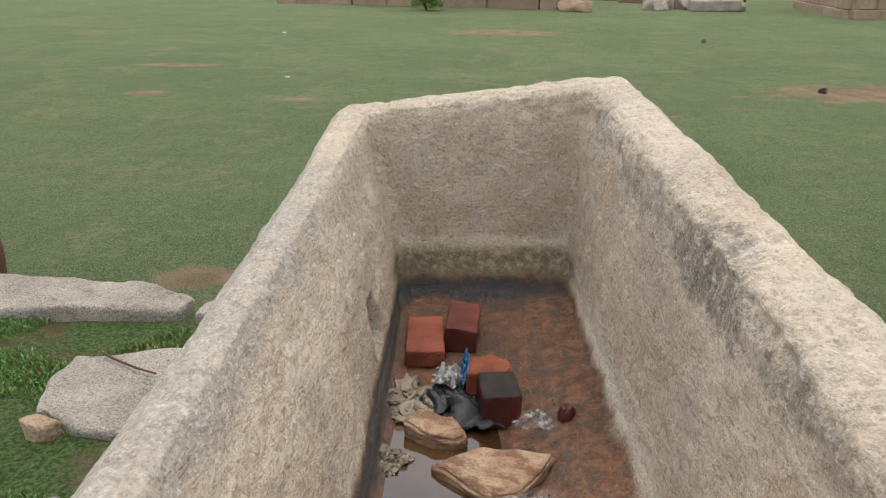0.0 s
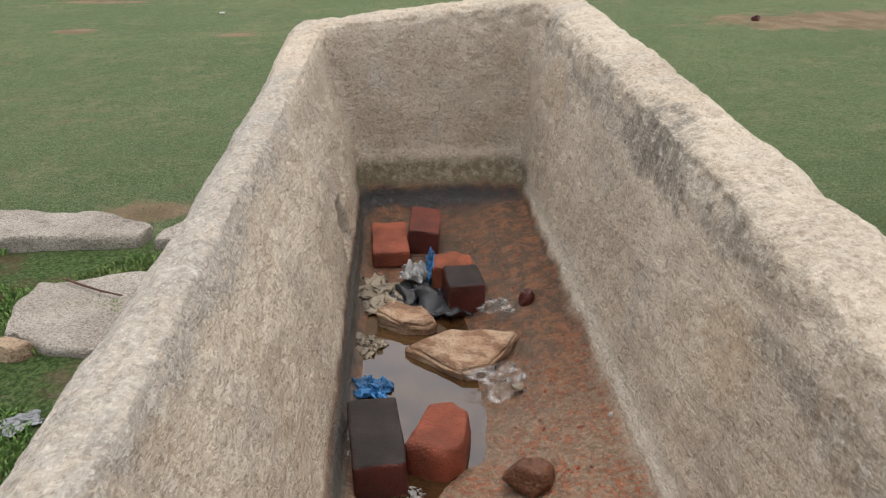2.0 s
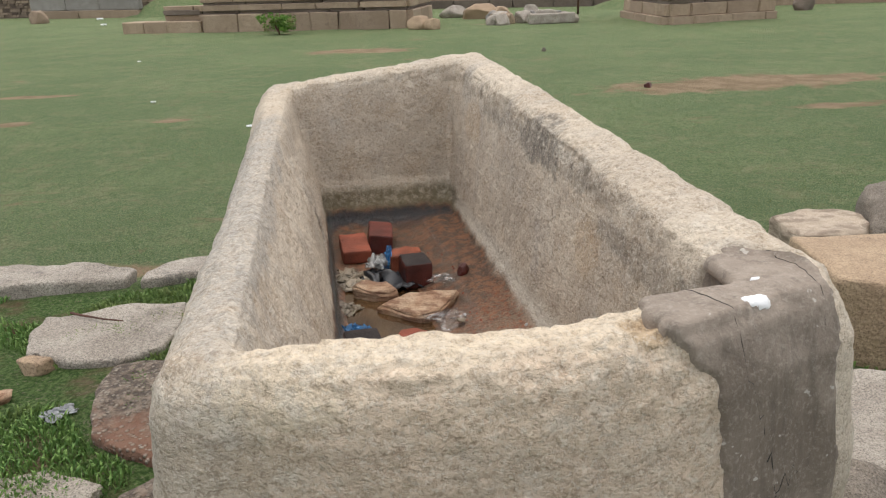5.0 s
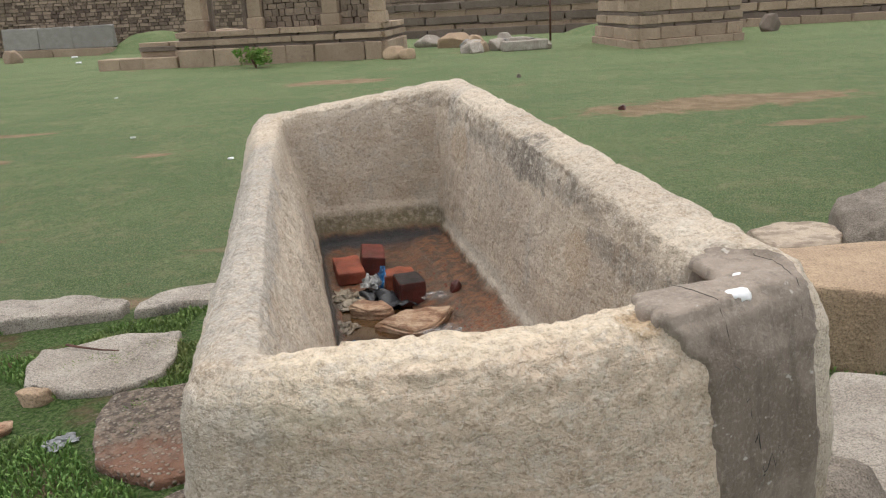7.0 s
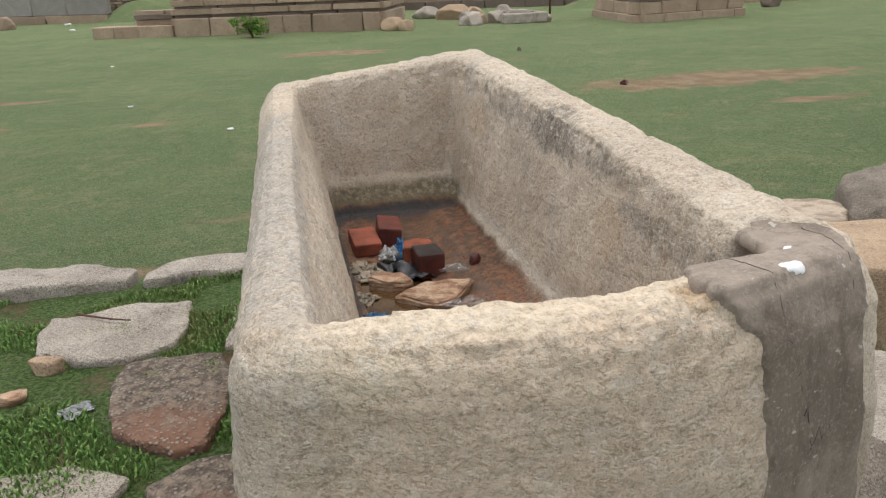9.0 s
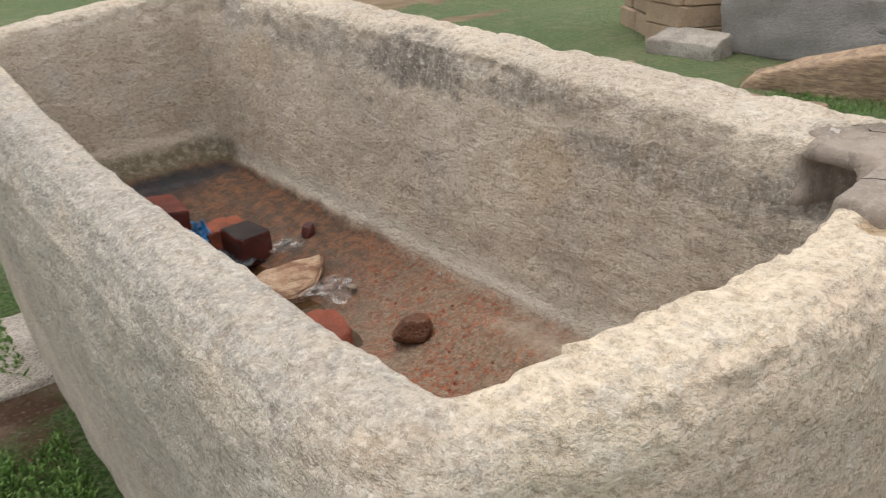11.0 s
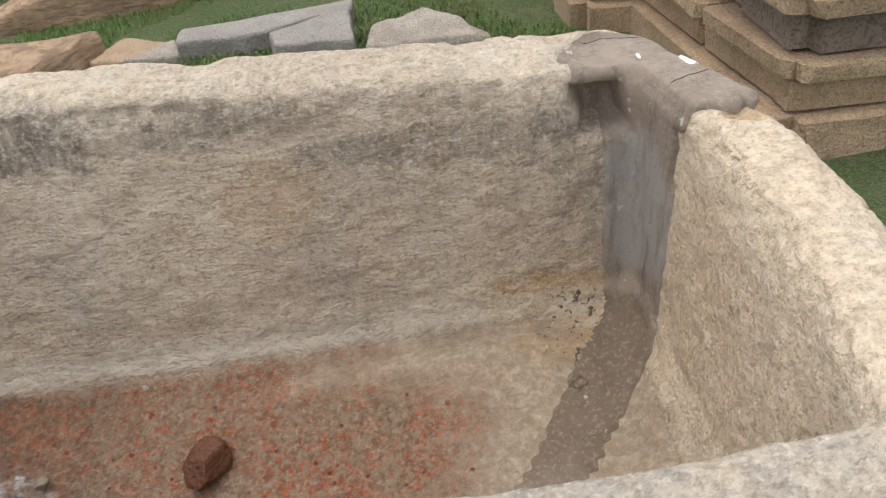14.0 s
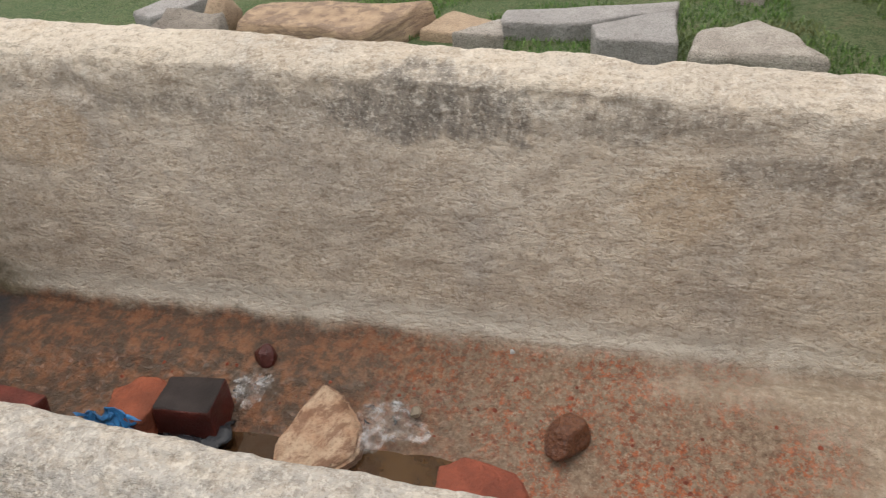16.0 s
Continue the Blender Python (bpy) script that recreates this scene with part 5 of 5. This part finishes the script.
# heap of pale stones, boulder, post, bush
HEAP = "heap of pale stones"
for k, (x, y, s, m) in enumerate(((7.3, 34.2, 0.7, BLOCK_TAN), (7.7, 31.6, 0.45, SLAB), (8.3, 30.4, 0.5, SLAB), (8.9, 29.5, 0.55, SLAB), (9.5, 30.6, 0.45, BLOCK_GREY), (9.9, 29.4, 0.4, SLAB), (8.1, 33.0, 0.6, BLOCK_TAN), (10.4, 31.5, 0.35, SLAB), (6.6, 36.2, 0.6, SLAB))):
    lump("heap_stone", (x, y, LAWN), (s * 1.25, s * 0.8, s * 0.75), 80 + k, m, "pale broken stone of a heap on the lawn", "stone", HEAP, turn=k * 40)
stone("heap_slab", [(8.2, 28.9), (10.0, 29.0), (10.05, 29.5), (8.25, 29.4)], LAWN, LAWN + 0.38, SLAB, 90, "long pale dressed stone lying on the lawn", "stone", HEAP, rough=0.03, bevel=0.05)
heap_rng = random.Random(31)
for k in range(16):
    x, y = heap_rng.uniform(6.9, 10.4), heap_rng.uniform(29.3, 32.6)
    w = heap_rng.uniform(0.16, 0.34)
    lump("heap_stone", (x, y, LAWN), (w * 1.3, w, w * heap_rng.uniform(0.8, 1.5)), 200 + k, (SLAB, BLOCK_TAN, TEMPLE, BLOCK_GREY)[k % 4], "small broken stone of a heap on the lawn", "stone", HEAP, turn=k * 57)
lump("boulder", (4.05, 29.1, LAWN), (0.5, 0.42, 0.38), 91, BLOCK_TAN, "tan boulder at the ruined hall's corner", "boulder", sharp=0.1)
lump("boulder", (4.45, 28.75, LAWN), (0.35, 0.35, 0.30), 92, BLOCK_TAN, "tan boulder at the ruined hall's corner", "boulder", sharp=0.1)
lump("boulder", (-14.4, 46.5, LAWN), (0.6, 0.5, 0.55), 93, TEMPLE, "tan boulder at the end of a low wall", "boulder", sharp=0.2)
lump("red_rock", (20.95, 31.2, LAWN), (0.5, 0.4, 0.6), 94, TEMPLE_DARK, "dark reddish rock standing on the lawn", "rock")
lump("clod", (5.41, 11.75, LAWN), (0.075, 0.06, 0.07), 95, BRICK_WET, "dark reddish clod on a bare earth patch", "clod")
lump("clod", (5.63, 18.55, LAWN), (0.06, 0.06, 0.09), 96, SLAB_DARK, "dark clod on the lawn", "clod")
lump("clod", (9.6, 7.4, LAWN), (0.09, 0.07, 0.10), 99, SLAB_DARK, "dark clod on the lawn", "clod")
for k, (x, y, s) in enumerate(((-2.78, 13.0, 0.05), (-1.04, 10.13, 0.05), (-11.7, 48.6, 0.22), (-9.9, 41.5, 0.16), (-4.4, 20.6, 0.06), (-1.0, 4.3, 0.03))):
    lump("litter", (x, y, LAWN + 0.012), (s, s * 0.7, s * 0.45), 100 + k, WHITE_PAINT, "white scrap of litter on the lawn", "litter", "litter on the lawn", flat=0.3)
pole = group_root("iron_post", (12.1, 34.8, LAWN), "thin rusty iron post on the lawn", "post")
bm = bmesh.new()
bmesh.ops.create_cone(bm, cap_ends=True, segments=10, radius1=0.05, radius2=0.045, depth=2.6)
bmesh.ops.translate(bm, verts=bm.verts, vec=(12.1, 34.8, LAWN + 1.3))
under(part("post", bm, IRON, None), pole)


def leaf_bush(place, size, count, seed, label):
    r = random.Random(seed)
    root = group_root("bush", place, label, "bush")
    for k in range(5):
        bm = bmesh.new()
        bmesh.ops.create_cone(bm, cap_ends=True, segments=6, radius1=0.03, radius2=0.012, depth=size * 0.8)
        bmesh.ops.translate(bm, verts=bm.verts, vec=(0, 0, size * 0.4))
        bm.transform(Matrix.Translation(place) @ pose(0, 0, 0, r.uniform(-30, 30), r.uniform(-30, 30), 0))
        under(part("stem", bm, IRON, None), root)
    verts, faces = [], []
    clumps = [(Vector((r.gauss(0, 0.42), r.gauss(0, 0.36), r.uniform(0.25, 0.95))) * size, r.uniform(0.18, 0.3) * size) for _ in range(22)]
    for _ in range(count):
        c, rad = clumps[r.randrange(len(clumps))]
        d = Vector((r.gauss(0, 1), r.gauss(0, 1), r.gauss(0, 1))).normalized() * rad * r.uniform(0.5, 1.0)
        p = Vector(place) + c + d
        a = Vector((r.gauss(0, 1), r.gauss(0, 1), r.gauss(0, 0.6))).normalized()
        b = a.cross(Vector((r.gauss(0, 1), r.gauss(0, 1), r.gauss(0, 1)))).normalized()
        L = size * r.uniform(0.05, 0.10)
        i = len(verts)
        verts += [tuple(p - a * L), tuple(p + b * L * 0.45), tuple(p + a * L), tuple(p - b * L * 0.45)]
        faces.append((i, i + 1, i + 2, i + 3))
    ob = link_mesh("foliage", verts, faces, BUSH, soft=False)
    ob["kind"] = "stuff"
    under(ob, root)


leaf_bush((-1.1, 29.35, LAWN), 0.72, 1700, 7, "small bright green leafy bush before the ruined hall")

def twig(points, z, r):
    """A dry stick, thinner towards its tip."""
    verts, faces = [], []
    for i, (x, y) in enumerate(points):
        k = r * (1 - 0.6 * i / len(points))
        verts += [(x + k * math.cos(a) * 0.4, y + k * math.sin(a), z + k * math.cos(a)) for a in (0, 1.05, 2.09, 3.14, 4.19, 5.24)]
    for i in range(len(points) - 1):
        faces += [(6 * i + k, 6 * i + (k + 1) % 6, 6 * i + 6 + (k + 1) % 6, 6 * i + 6 + k) for k in range(6)]
    tagged(link_mesh("twig", verts, faces, IRON), "thin dry brown stick lying on a pale slab", "twig")


twig([(-1.30, 2.560), (-1.242, 2.518), (-1.134, 2.452), (-1.049, 2.414)], 0.245, 0.006)


# ---- grass and weeds ----
gr = np.random.default_rng(4)
spots = []
for _ in range(60000):
    u = gr.random()
    y = 3.15 + 8.0 * u ** 1.8
    x = -1.0 + (gr.random() - 0.45) * (7.5 + y * 1.1)
    if noise.noise(Vector((x * 0.55, y * 1.3, 1))) > -0.28:
        spots.append((float(x), float(y), ground_z(x, y)))
blades("lawn_grass", spots, 0.022, 0.006, GRASS, "short mown grass of the lawn", 0.9)
spots = []
for _ in range(80000):
    x, y = -3.2 + 3.0 * gr.random(), 0.6 + 2.5 * gr.random()
    if noise.noise(Vector((x * 2.3, y * 2.3, 5))) > -0.10 and x < -0.42:
        spots.append((float(x), float(y), ground_z(x, y)))
blades("bank_weeds", spots, 0.026, 0.007, WEED, "leafy green weeds between the slabs", 0.8, 2)
spots = []
for _ in range(50000):
    x, y = 1.0 + 7.3 * gr.random(), -1.0 + 5.0 * gr.random()
    if noise.noise(Vector((x * 1.1, y * 1.1, 9))) > -0.15 and y < 3.4:
        spots.append((float(x), float(y), ground_z(x, y)))
blades("rough_grass", spots, 0.040, 0.010, WEED, "rough green grass and weeds among fallen stones", 0.8, 2)
